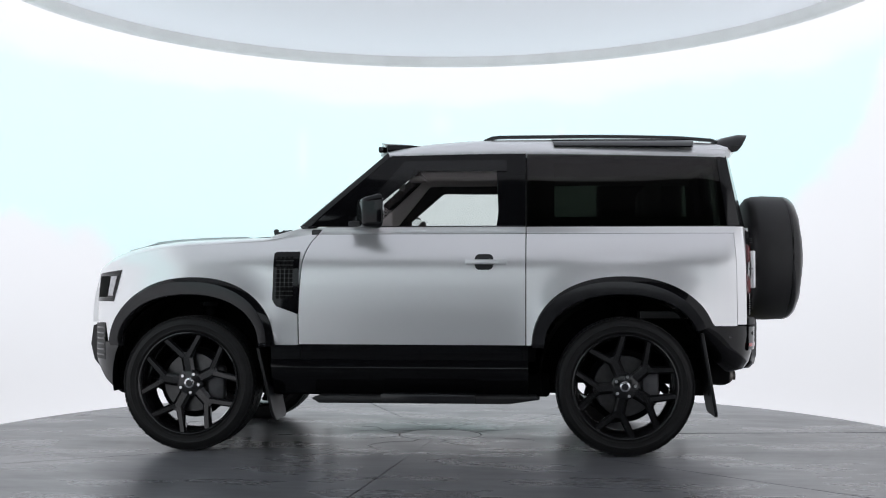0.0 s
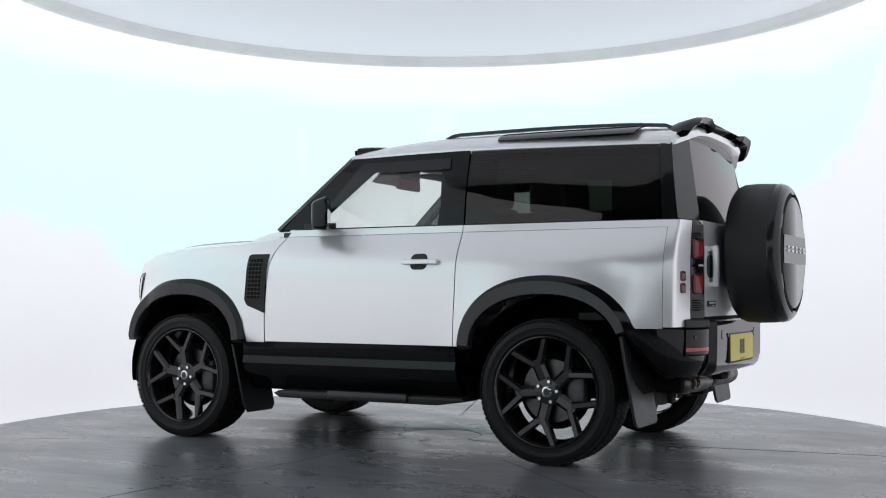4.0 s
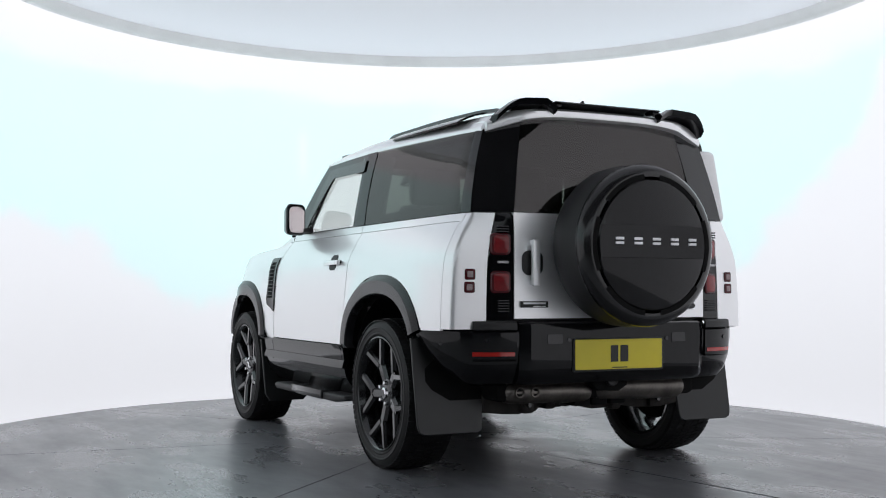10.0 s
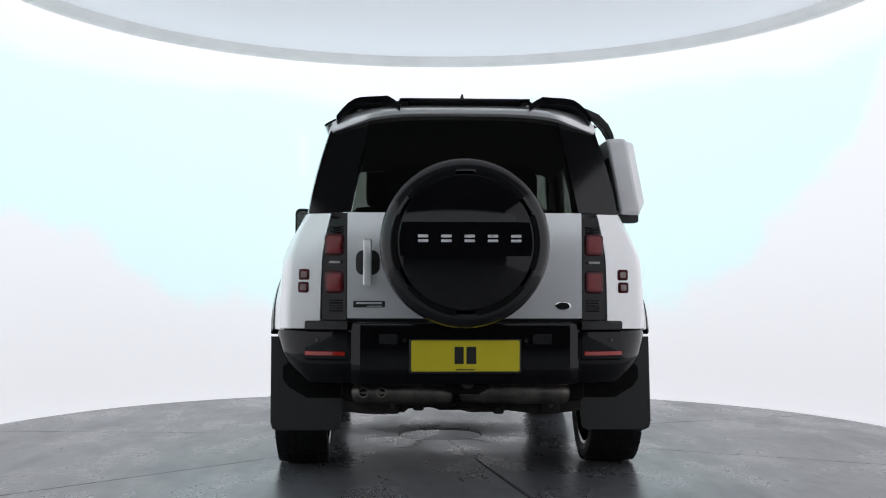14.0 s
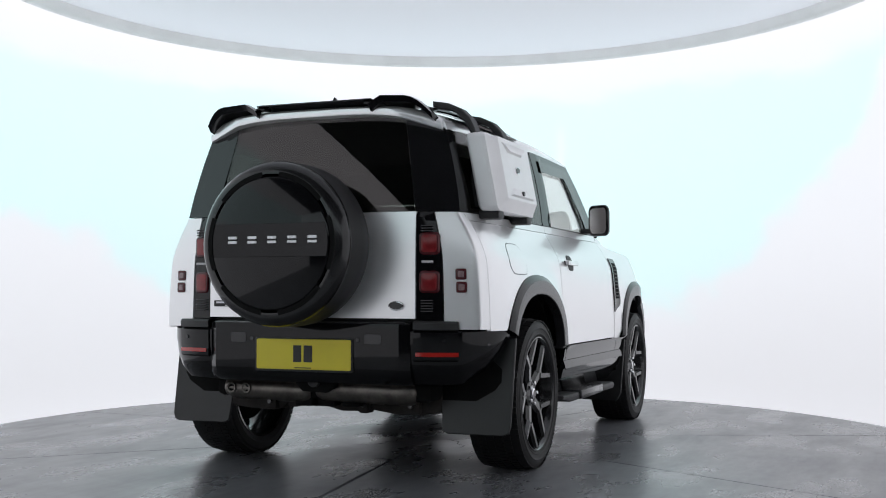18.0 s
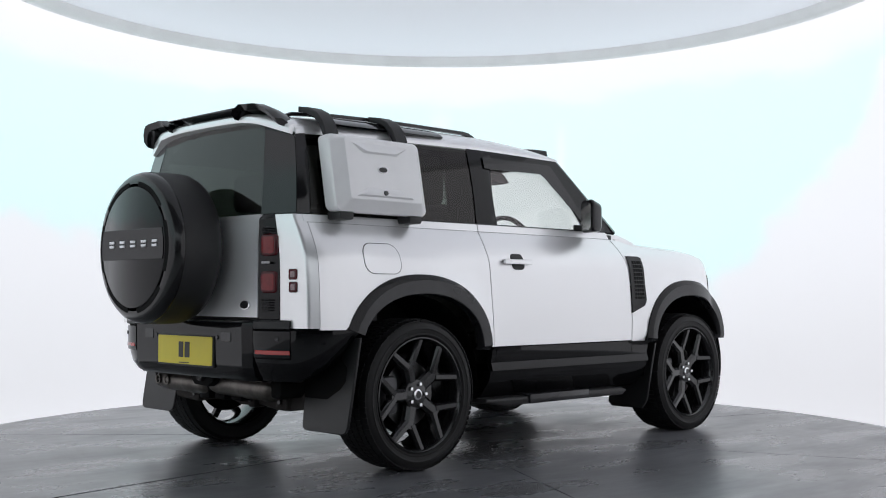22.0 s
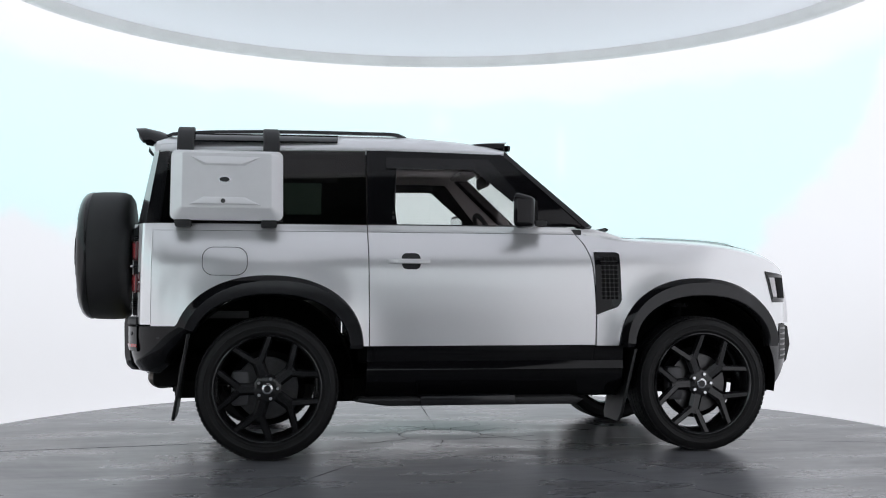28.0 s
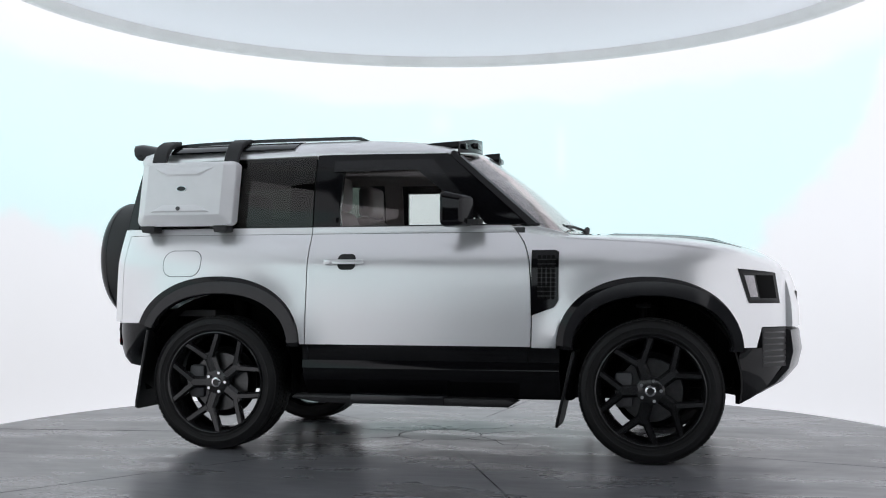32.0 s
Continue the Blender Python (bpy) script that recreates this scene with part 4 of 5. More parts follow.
    for s in (1, -1):
        rise = lambda a: float(np.interp(a, (-0.06, 0.225, 0.5, 0.9), (0.13, 0.48, 0.79, 1.0)))
        corner = part("rear_bumper_corner", ring_strip(s, -0.06, math.pi / 2, prof, 26, 0.02, rise), M_GLOSS, CAR, "gloss black rear bumper corner")
        part("bumper_step", ring_strip(s, 0.98, 1.53, ((0.765, 0.004), (0.768, 0.012), (0.800, 0.012), (0.809, 0.004), (0.811, -0.05)), 10, 0.012), M_MATT, corner, "black step pad on the bumper")
        part("bumper_panel", ring_strip(s, 0.98, 1.53, ((0.612, -0.012), (0.618, 0.003), (0.626, 0.006), (0.754, 0.008), (0.759, 0.004)), 10, 0.05), M_GLOSS, corner)
        part("reflector", ring_strip(s, 0.98, 1.50, ((0.636, 0.004), (0.639, 0.009), (0.657, 0.009), (0.660, 0.004)), 8, 0.006), M_REDBRIGHT, corner, "red reflector strip")
        for a, z in ((1.15, 0.715), (0.55, 0.70)):
            q = ring(a, z, 0.009 if a > 0.9 else -0.005)
            bm = bmesh.new()
            lathe(bm, [(0, -0.003), (0.010, -0.003), (0.012, 0.004)], 0, (0, 0, 0), 16)
            bm.transform(Matrix.Translation((q.x, q.y * s, q.z)) @ Matrix.Rotation(-s * (math.pi / 2 - a), 4, "Z"))
            part("parking_sensor", bm, M_ARCH, corner)
    grid = []
    for i in range(25):
        t = 1 - 2 * i / 24
        e = max(0, (abs(t) - 0.93) / 0.07)
        row = []
        for z, x in ((0.800, -2.03), (0.805, -2.10), (0.795, -2.118), (0.770, -2.122), (0.66, -2.120), (0.58, -2.118), (0.525, -2.105), (0.497, -2.075), (0.49, -2.03)):
            row.append((Vector((x + 0.035 * e**2, 0.565 * t, z)), Vector((-1, 0, 0))))
        grid.append(row)
    mid = part("rear_bumper", solid(bmesh.new(), grid, 0.03), M_GLOSS, CAR, "gloss black rear bumper middle")
    for s in (1, -1):
        part("towing_cover", prism(bmesh.new(), [(y * s, z) for y, z in rounded(0.335, 0.425, 0.695, 0.745, 0.008)], 0, -2.119, -2.124, 0.001, 1), M_ARCH, mid)
        bm = bmesh.new()
        lathe(bm, [(0, -0.005), (0.010, -0.005), (0.012, 0.002)], 0, (-2.122, s * 0.30, 0.715), 16)
        part("parking_sensor", bm, M_ARCH, mid)
    # plate
    bm = bmesh.new()
    prism(bm, rounded(-0.275, 0.278, 0.552, 0.722, 0.01), 0, -2.11, -2.128, 0.004)
    holder = part("plate_holder", bm, M_MATT, CAR)
    bm = bmesh.new()
    prism(bm, rounded(-0.2655, 0.2675, 0.563, 0.715, 0.008), 0, -2.126, -2.131, 0.001, 1)
    plate = part("number_plate", bm, M_PLATE, CAR, "yellow rear plate with dark bars")
    for y0, y1, z0, z1 in ((0.010, 0.055, 0.600, 0.684), (-0.052, -0.004, 0.600, 0.684), (-0.045, 0.048, 0.569, 0.574)):
        part("plate_bar", boxed(-2.1325, -2.130, y0, y1, z0, z1), M_INK, plate)
    # exhaust: a slim silencer, a fat one and the pipes that join them
    def drum(y0, y1, z, r, flat, bands):
        bm = bmesh.new()
        n = 30
        prof = []
        for i in range(n + 1):
            f = i / n
            end = min(1.0, min(f, 1 - f) / 0.12)
            rr = r * (0.45 + 0.55 * math.sqrt(1 - (1 - end) ** 2))
            y = y0 + (y1 - y0) * f
            rr += sum(0.004 for b in bands if abs(f - b) < 0.025)
            prof.append((rr, y))
        prof = [(0, y0)] + prof + [(0, y1)]
        lathe(bm, prof, 1, (0, 0, 0), 28)
        for v in bm.verts:
            v.co = Vector((-1.90 + v.co.x, v.co.y, z + v.co.z * flat + 0.02 * (v.co.y - y0)))
        return bm
    left = part("silencer", drum(0.045, 0.575, 0.438, 0.082, 0.74, (0.28, 0.33, 0.38, 0.75)), M_EXHAUST, CAR, "heat-stained steel exhaust silencer")
    right = part("silencer", drum(-0.55, 0.035, 0.446, 0.086, 0.78, (0.16, 0.36, 0.41, 0.46)), M_EXHAUST, CAR, "heat-stained steel exhaust silencer")
    part("inlet_pipe", tube(bmesh.new(), [(-1.89, -0.10, 0.435), (-1.87, 0.0, 0.41), (-1.80, 0.06, 0.395), (-1.66, 0.08, 0.39)], 0.034, 12), M_EXHAUST, right)
    for y in (0.505, 0.415):
        part("tail_pipe", lathe(bmesh.new(), [(0.0, 0.03), (0.019, 0.03), (0.020, -0.004), (0.026, -0.006), (0.027, 0.0), (0.026, 0.08)], 0, (-1.985, y, 0.448), 20), M_EXHAUST, left, "cut-off steel tail pipe")
        # black disc just inside the mouth imitates the shade of the hole
        part("pipe_shade_disc", lathe(bmesh.new(), [(0.0, 0.004), (0.019, 0.004), (0.019, 0.01), (0.0, 0.01)], 0, (-1.985, y, 0.448), 20), M_DARK, left, "dark disc standing in for the shaded pipe opening")
    for y in (0.21, 0.50, -0.18, -0.50):
        part("hanger", tube(bmesh.new(), [(-1.87, y, 0.48), (-1.85, y + 0.02, 0.55), (-1.82, y + 0.02, 0.60)], 0.010, 8), M_DARK, left if y > 0 else right)
    # tow hitch under the bumper
    hitch = part("tow_hitch", prism(bmesh.new(), [(-0.13, 0.56), (-0.12, 0.47), (-0.07, 0.44), (0.06, 0.445), (0.10, 0.48), (0.115, 0.56)], 0, -2.03, -1.92, 0.012), M_DARK, CAR, "dark tow hitch bracket")
    part("hitch_socket", lathe(bmesh.new(), [(0.0, -2.046), (0.022, -2.046), (0.030, -2.050), (0.034, -2.046), (0.034, -2.00)], 0, (0, -0.015, 0.502), 20), M_MATT, hitch)
    for y in (-0.085, 0.065):
        part("hitch_bolt", lathe(bmesh.new(), [(0.0, -2.044), (0.011, -2.044), (0.013, -2.038), (0.013, -2.02)], 0, (0, y, 0.515), 8), M_STEEL, hitch)
    for y0, y1, z0, z1 in ((0.17, 0.30, 0.500, 0.535), (0.36, 0.47, 0.505, 0.53), (-0.31, -0.18, 0.520, 0.545), (-0.44, -0.37, 0.515, 0.54)):
        part("under_bumper_clip", boxed(-2.055, -2.0, y0, y1, z0, z1, 0.006), M_MATT, mid)


def underbody():
    part("floor_pan", boxed(-1.95, 1.75, -0.62, 0.62, 0.40, 0.56, 0.03), M_DARK, CAR)
    part("cabin_floor", boxed(-0.78, 0.75, -0.86, 0.86, 0.54, 0.66, 0.02), M_DARK, CAR)
    part("rear_floor", boxed(-1.95, -0.78, -0.50, 0.50, 0.56, 0.66, 0.02), M_DARK, CAR)
    for s in (1, -1):
        part("chassis_rail", boxed(-0.86, 0.86, *sorted((s * 0.60, s * 0.84)), 0.335, 0.46, 0.02), M_DARK, CAR)
    low = [(0.62, 0.335), (0.50, 0.322), (0.40, 0.318), (0.34, 0.330), (0.30, 0.328), (0.27, 0.355), (0.20, 0.372), (0.16, 0.352), (0.10, 0.345), (0.06, 0.36), (0.02, 0.345),
           (-0.05, 0.328), (-0.16, 0.330), (-0.24, 0.338), (-0.36, 0.322), (-0.50, 0.322), (-0.62, 0.338)]
    part("rear_crossmember", prism(bmesh.new(), low + [(-0.62, 0.43), (0.62, 0.43)], 0, -1.80, -1.70, 0.008, 1), M_RUST, CAR, "dull brown rear axle crossmember")
    part("rear_axle", lathe(bmesh.new(), [(0, -0.66), (0.05, -0.66), (0.05, 0.66), (0, 0.66)], 1, (-AXLE, 0, 0.40), 16), M_DARK, CAR)
    part("front_axle", lathe(bmesh.new(), [(0, -0.66), (0.045, -0.66), (0.045, 0.66), (0, 0.66)], 1, (AXLE, 0, 0.40), 16), M_DARK, CAR)
    part("differential", boxed(-1.45, -1.15, -0.15, 0.15, 0.30, 0.45, 0.05), M_DARK, CAR)
    part("sump_guard", boxed(0.6, 1.7, -0.40, 0.40, 0.31, 0.42, 0.04), M_DARK, CAR)
    part("fuel_tank", boxed(-1.0, 0.1, -0.55, 0.1, 0.29, 0.42, 0.04), M_DARK, CAR)
    for x in (AXLE, -AXLE):
        for s in (1, -1):
            part("damper", tube(bmesh.new(), [(x, s * 0.58, 0.42), (x - 0.02, s * 0.54, 0.90)], 0.045, 12), M_DARK, CAR)
            if x > 0:
                part("spring_perch", tube(bmesh.new(), [(x - 0.05, s * 0.70, 0.80), (x - 0.05, s * 0.70, 0.90)], 0.022, 12), M_DARK, CAR)
                part("spring_cup", lathe(bmesh.new(), [(0, 0.865), (0.06, 0.865), (0.065, 0.875), (0.06, 0.89), (0, 0.89)], 2, (x - 0.05, s * 0.70, 0), 20), M_ARCH, CAR)
    for y, z, w in ((0.36, 0.322, 0.035), (0.225, 0.340, 0.03), (-0.19, 0.322, 0.03), (-0.46, 0.325, 0.05)):
        part("axle_bracket", boxed(-1.83, -1.74, y - w, y + w, z, z + 0.09, 0.014), M_RUST, CAR)
        part("bracket_bolt", lathe(bmesh.new(), [(0.0, -1.843), (0.012, -1.843), (0.014, -1.836), (0.014, -1.82)], 0, (0, y, z + 0.045), 8), M_STEEL, CAR)
    for s in (1, -1):
        part("lower_link", tube(bmesh.new(), [(-1.60, s * 0.62, 0.34), (-1.58, s * 0.40, 0.345), (-1.58, s * 0.14, 0.36)], 0.026, 10), M_DARK, CAR)
    for x, y in ((-1.9, 0.1), (-1.86, -0.15), (-1.88, -0.02)):
        part("tow_bracket", boxed(x - 0.04, x + 0.05, y - 0.05, y + 0.05, 0.36, 0.55, 0.012), M_DARK, CAR)


def front_end():
    # inner nose block, grille and headlamps
    part("nose_core", prism(bmesh.new(), [(1.65, 0.45), (1.65, 1.05), (1.93, 1.02), (2.0, 0.85), (1.98, 0.5)], 1, -0.62, 0.62, 0.02), M_DARK, CAR)
    grid = []
    for i in range(25):
        t = 1 - 2 * i / 24
        x = 2.158 - 0.075 * t * t
        grid.append([(Vector((x - 0.06 * (j / 6) ** 2.5, 0.50 * t, 0.76 + 0.33 * j / 6)), Vector((1, 0, 0))) for j in range(7)])
    grille = part("front_panel", solid(bmesh.new(), grid, 0.06), M_SILVER, CAR, "silver front panel")
    part("grille", boxed(2.05, 2.128, -0.28, 0.28, 0.86, 0.97, 0.01), M_GLOSS, CAR, "gloss black grille")
    for s in (1, -1):
        # headlamp set into the wing
        u0, u1 = u_of(1.765), u_of(1.905)
        g = side_panel(s, u0, u1, lambda u: 0.895, lambda u: 1.088 - 0.02 * (u - u0) / (u1 - u0), 10, 8, 0.004, 0.03,
                       edge0=lambda z: u_of(1.828 - 0.058 * (z - 0.895) / 0.193), edge1=lambda z: u_of(2.005 - 0.03 * (z - 0.895) / 0.193))
        lamp = part("headlamp", g, M_GLOSS, CAR, "black-edged square headlamp")
        part("headlamp_lens", side_panel(s, u0, u1, const(0.915), const(1.066), 8, 6, 0.006, 0.004,
             edge0=lambda z: u_of(1.838 - 0.055 * (z - 0.9) / 0.19), edge1=lambda z: u_of(1.992 - 0.03 * (z - 0.9) / 0.19)), M_COVER, lamp)
        part("daylight_ring", side_panel(s, u0, u1, const(0.93), const(1.05), 6, 6, 0.008, 0.003,
             edge0=lambda z: u_of(1.842 - 0.05 * (z - 0.9) / 0.19), edge1=lambda z: u_of(1.882 - 0.035 * (z - 0.9) / 0.19)), M_LENS, lamp)
        part("lamp_square", side_panel(s, u0, u1, const(0.922), const(1.052), 6, 6, 0.0085, 0.003,
             edge0=lambda z: u_of(1.893 - 0.035 * (z - 0.9) / 0.19), edge1=lambda z: u_of(1.985 - 0.03 * (z - 0.9) / 0.19)), M_DARK, lamp)
        # bumper corner with its air vent
        low = spline([(1.76, 0.325), (1.90, 0.405), (2.0, 0.52), (2.05, 0.58)])
        part("front_bumper_corner", side_panel(s, u_of(1.772), u_of(2.045), lambda u: low(skin(u, 0.6, 1)[0].x), const(0.644), 18, 8, 0.003, 0.04), M_GLOSS, CAR, "gloss black front bumper corner")
        vent = part("bumper_vent", side_panel(s, u_of(1.900), u_of(2.04), const(0.535), const(0.757), 8, 8, 0.004, 0.03), M_MATT, CAR, "black air vent in the bumper")
        for k in range(6):
            part("vent_slat", side_panel(s, u_of(1.908), u_of(2.036), const(0.556 + 0.034 * k), const(0.566 + 0.034 * k), 6, 1, 0.006, 0.01), M_ARCH, vent)
    grid = []
    for i in range(25):
        t = 1 - 2 * i / 24
        row = []
        for z, x in ((0.755, 2.06), (0.74, 2.11), (0.62, 2.125), (0.52, 2.10), (0.43, 2.02), (0.36, 1.90)):
            row.append((Vector((x + 0.046 - 0.085 * t * t, 0.52 * t, z)), Vector((1, 0, 0))))
        grid.append(row)
    part("front_bumper", solid(bmesh.new(), grid, 0.04), M_ARCH, CAR, "satin black front bumper")


def roof_fittings():
    top = spline([(-1.86, 1.885), (-1.6, 1.905), (-1.0, 1.918), (-0.5, 1.918), (-0.46, 1.912)])
    for s in (1, -1):
        pts = [(-0.455 - 1.445 * i / 30, s * 0.555, top(max(-1.86, -0.455 - 1.445 * i / 30)) - 0.012 + 0.019 * min(1, i / 1.4, (30 - i) / 1)) for i in range(31)]
        bm = bmesh.new()
        for a, w, h in ((0, 0.015, 0.0085),):
            rows = []
            for p in pts:
                x, y, z = p
                rows.append([bm.verts.new((x, y + q * w, z + r * h)) for q, r in ((-1, -1.5), (-1, 0.6), (-0.6, 1), (0.6, 1), (1, 0.6), (1, -1.5))])
            for a_, b_ in zip(rows, rows[1:]):
                for k in range(6):
                    bm.faces.new((a_[k], a_[(k + 1) % 6], b_[(k + 1) % 6], b_[k]))
            bm.faces.new(rows[0])
            bm.faces.new(rows[-1][::-1])
        part("roof_rail", bm, M_ARCH, CAR, "black roof rail")
        # roof side light
        g = []
        for i in range(25):
            f = i / 24
            x = -0.872 - 0.865 * f
            row = []
            for j in range(5):
                q = j / 4
                z = 1.846 - 0.010 * f + 0.060 * q
                e = roof_edge(x)
                crown = 1.930 - 0.012 * max(0, (-1.2 - x))
                c = (1 - ((z - e) / (crown - e)) ** 1.9)
                y = 0.754 * max(0, c) ** (1 / 3.8)
                xx = x + (0.018 * (1 - q) * (1 if f > 0.5 else -1))
                row.append((Vector((xx, s * (y + 0.009), z)), Vector((0, s * 0.8, 0.6))))
            g.append(row)
        part("roof_side_light", solid(bmesh.new(), g, 0.012), M_GLOSS, CAR, "dark roof side light")
    # lamp pods on the front of the roof
    for s in (1, -1):
        bm = bmesh.new()
        g = []
        for i in range(9):
            f = i / 8
            x = 0.225 - 0.26 * f
            h = 0.075 * (1 - f) ** 0.8 + 0.004
            zb = 1.838 + 0.045 * f
            y0, y1 = 0.30, 0.66
            g.append([Vector((x - 0.085 * q**2 * (1 - 0.6 * f), s * (y0 + (y1 - y0) * q), zb - 0.03 * q * q + (h * (1 - 0.25 * q * q) if r else -0.01))) for r, qs in ((0, (0, 0.5, 1)), (1, (0.97, 0.5, 0.03))) for q in qs])
        rows = [[bm.verts.new(p) for p in r] for r in g]
        for a, b in zip(rows, rows[1:]):
            for k in range(6):
                bm.faces.new((a[k], a[(k + 1) % 6], b[(k + 1) % 6], b[k]))
        bm.faces.new(rows[0])
        bm.faces.new(rows[-1][::-1])
        bmesh.ops.recalc_face_normals(bm, faces=bm.faces)
        bmesh.ops.bevel(bm, geom=list(bm.edges), offset=0.006, segments=2, affect="EDGES", profile=0.5)
        pod = part("roof_lamp_pod", bm, M_GLOSS, CAR, "gloss black roof lamp pod")
        for y in (0.34, 0.50):
            bm = bmesh.new()
            prism(bm, rounded(y, y + 0.125, 1.850, 1.885, 0.012), 0, 0.17, 0.226 - 0.045 * (y > 0.4), 0.004)
            for v in bm.verts:
                v.co.y *= s
                v.co.z -= 0.02 * (y > 0.4)
            part("pod_lamp", bm, M_COVER, pod)


def gear_carrier():
    """The silver side carrier hung on the car's right side window."""
    x0, x1, z0, z1 = -1.842, -1.212, 1.358, 1.763
    # layers from the window outwards: inset on each side and how far out
    def layer(bm, inset_x0, inset_x1, inset_b, inset_t, out, r):
        return [bm.verts.new((x, -(0.868 - 0.19 * (z - 1.36)) - out, z)) for x, z in rounded(x0 + inset_x0, x1 - inset_x1, z0 + inset_b, z1 - inset_t, r, 5)]
    bm = bmesh.new()
    rows = [layer(bm, 0.012, 0.012, 0.012, 0.012, -0.035, 0.03), layer(bm, 0.004, 0.004, 0.004, 0.004, -0.025, 0.033), layer(bm, 0.0, 0.0, 0.0, 0.0, 0.02, 0.035), layer(bm, 0.0, 0.0, 0.0, 0.0, 0.052, 0.035),
            layer(bm, 0.004, 0.004, 0.004, 0.004, 0.066, 0.035), layer(bm, 0.014, 0.014, 0.014, 0.012, 0.072, 0.035), layer(bm, 0.064, 0.064, 0.066, 0.020, 0.112, 0.014),
            layer(bm, 0.068, 0.068, 0.070, 0.024, 0.1135, 0.014), layer(bm, 0.19, 0.19, 0.15, 0.12, 0.1135, 0.012)]
    m = len(rows[0])
    for a, b in zip(rows, rows[1:]):
        for i in range(m):
            bm.faces.new((a[i], a[(i + 1) % m], b[(i + 1) % m], b[i]))
    bm.faces.new(rows[-1])
    bm.faces.new(rows[0][::-1])
    box_ = part("gear_carrier", bm, M_CARRIER, CAR, "silver moulded side gear carrier", smooth=14)
    for sgn in (1, -1):
        bm = bmesh.new()
        yy = lambda z, o: -(0.868 - 0.19 * (z - 1.36)) - o
        ztop, zbot = (1.722, 1.668) if sgn > 0 else (1.488, 1.440)
        a = [(-1.74, ztop), (-1.335, ztop), (-1.43, zbot), (-1.66, zbot)] if sgn > 0 else [(-1.66, ztop), (-1.43, ztop), (-1.335, zbot), (-1.74, zbot)]
        lo = [bm.verts.new((x, yy(z, 0.1125), z)) for x, z in a]
        mid = Vector((sum(p[0] for p in a) / 4, sum(p[1] for p in a) / 4))
        hi = [bm.verts.new((mid.x + (x - mid.x) * 0.86, yy(z, 0.124), mid.y + (z - mid.y) * 0.6)) for x, z in a]
        for i in range(4):
            bm.faces.new((lo[i], lo[(i + 1) % 4], hi[(i + 1) % 4], hi[i]))
        bm.faces.new(hi)
        part("carrier_rib", bm, M_CARRIER, box_)
    bm = bmesh.new()
    ell = lambda cx, cz, rx, rz: [(cx + rx * math.cos(k * math.pi / 14), cz + rz * math.sin(k * math.pi / 14)) for k in range(28)]
    yb = -(0.868 - 0.19 * (1.59 - 1.36)) - 0.1135
    prism(bm, ell(-1.541, 1.588, 0.034, 0.019), 1, yb + 0.004, yb - 0.006, 0.002, 1)
    badge = part("carrier_badge", bm, M_CHROME, box_, "oval chrome badge")
    bm = bmesh.new()
    prism(bm, ell(-1.541, 1.588, 0.028, 0.014), 1, yb - 0.005, yb - 0.0075)
    part("badge_field", bm, M_ARCH, box_)
    bm = bmesh.new()
    yl = -(0.868 - 0.19 * (1.465 - 1.36)) - 0.120
    lathe(bm, [(0, yl - 0.014), (0.011, yl - 0.014), (0.013, yl - 0.010), (0.013, yl + 0.004)], 1, (-1.548, 0, 1.464), 20)
    part("carrier_lock", bm, M_STEEL, box_)
    part("carrier_frame", boxed(-1.80, -1.25, -0.83, -0.775, 1.385, 1.73, 0.01), M_MATT, box_, "black backing frame")
    for x in (-1.815, -1.325):
        bm = bmesh.new()
        path = [(-0.57, 1.905), (-0.64, 1.890), (-0.70, 1.864), (-0.745, 1.815), (-0.772, 1.77), (-0.785, 1.74), (-0.808, 1.74), (-0.797, 1.788), (-0.773, 1.838), (-0.724, 1.889), (-0.655, 1.920), (-0.57, 1.934)]
        prism(bm, path, 0, x, x + 0.095, 0.006, 1)
        part("carrier_strap", bm, M_MATT, box_, "black strap arm over the roof edge")
    for x in (-1.77, -1.29):
        part("carrier_foot", boxed(x - 0.045, x + 0.045, -0.93, -0.82, 1.320, 1.364, 0.01), M_MATT, box_, "black rubber foot")


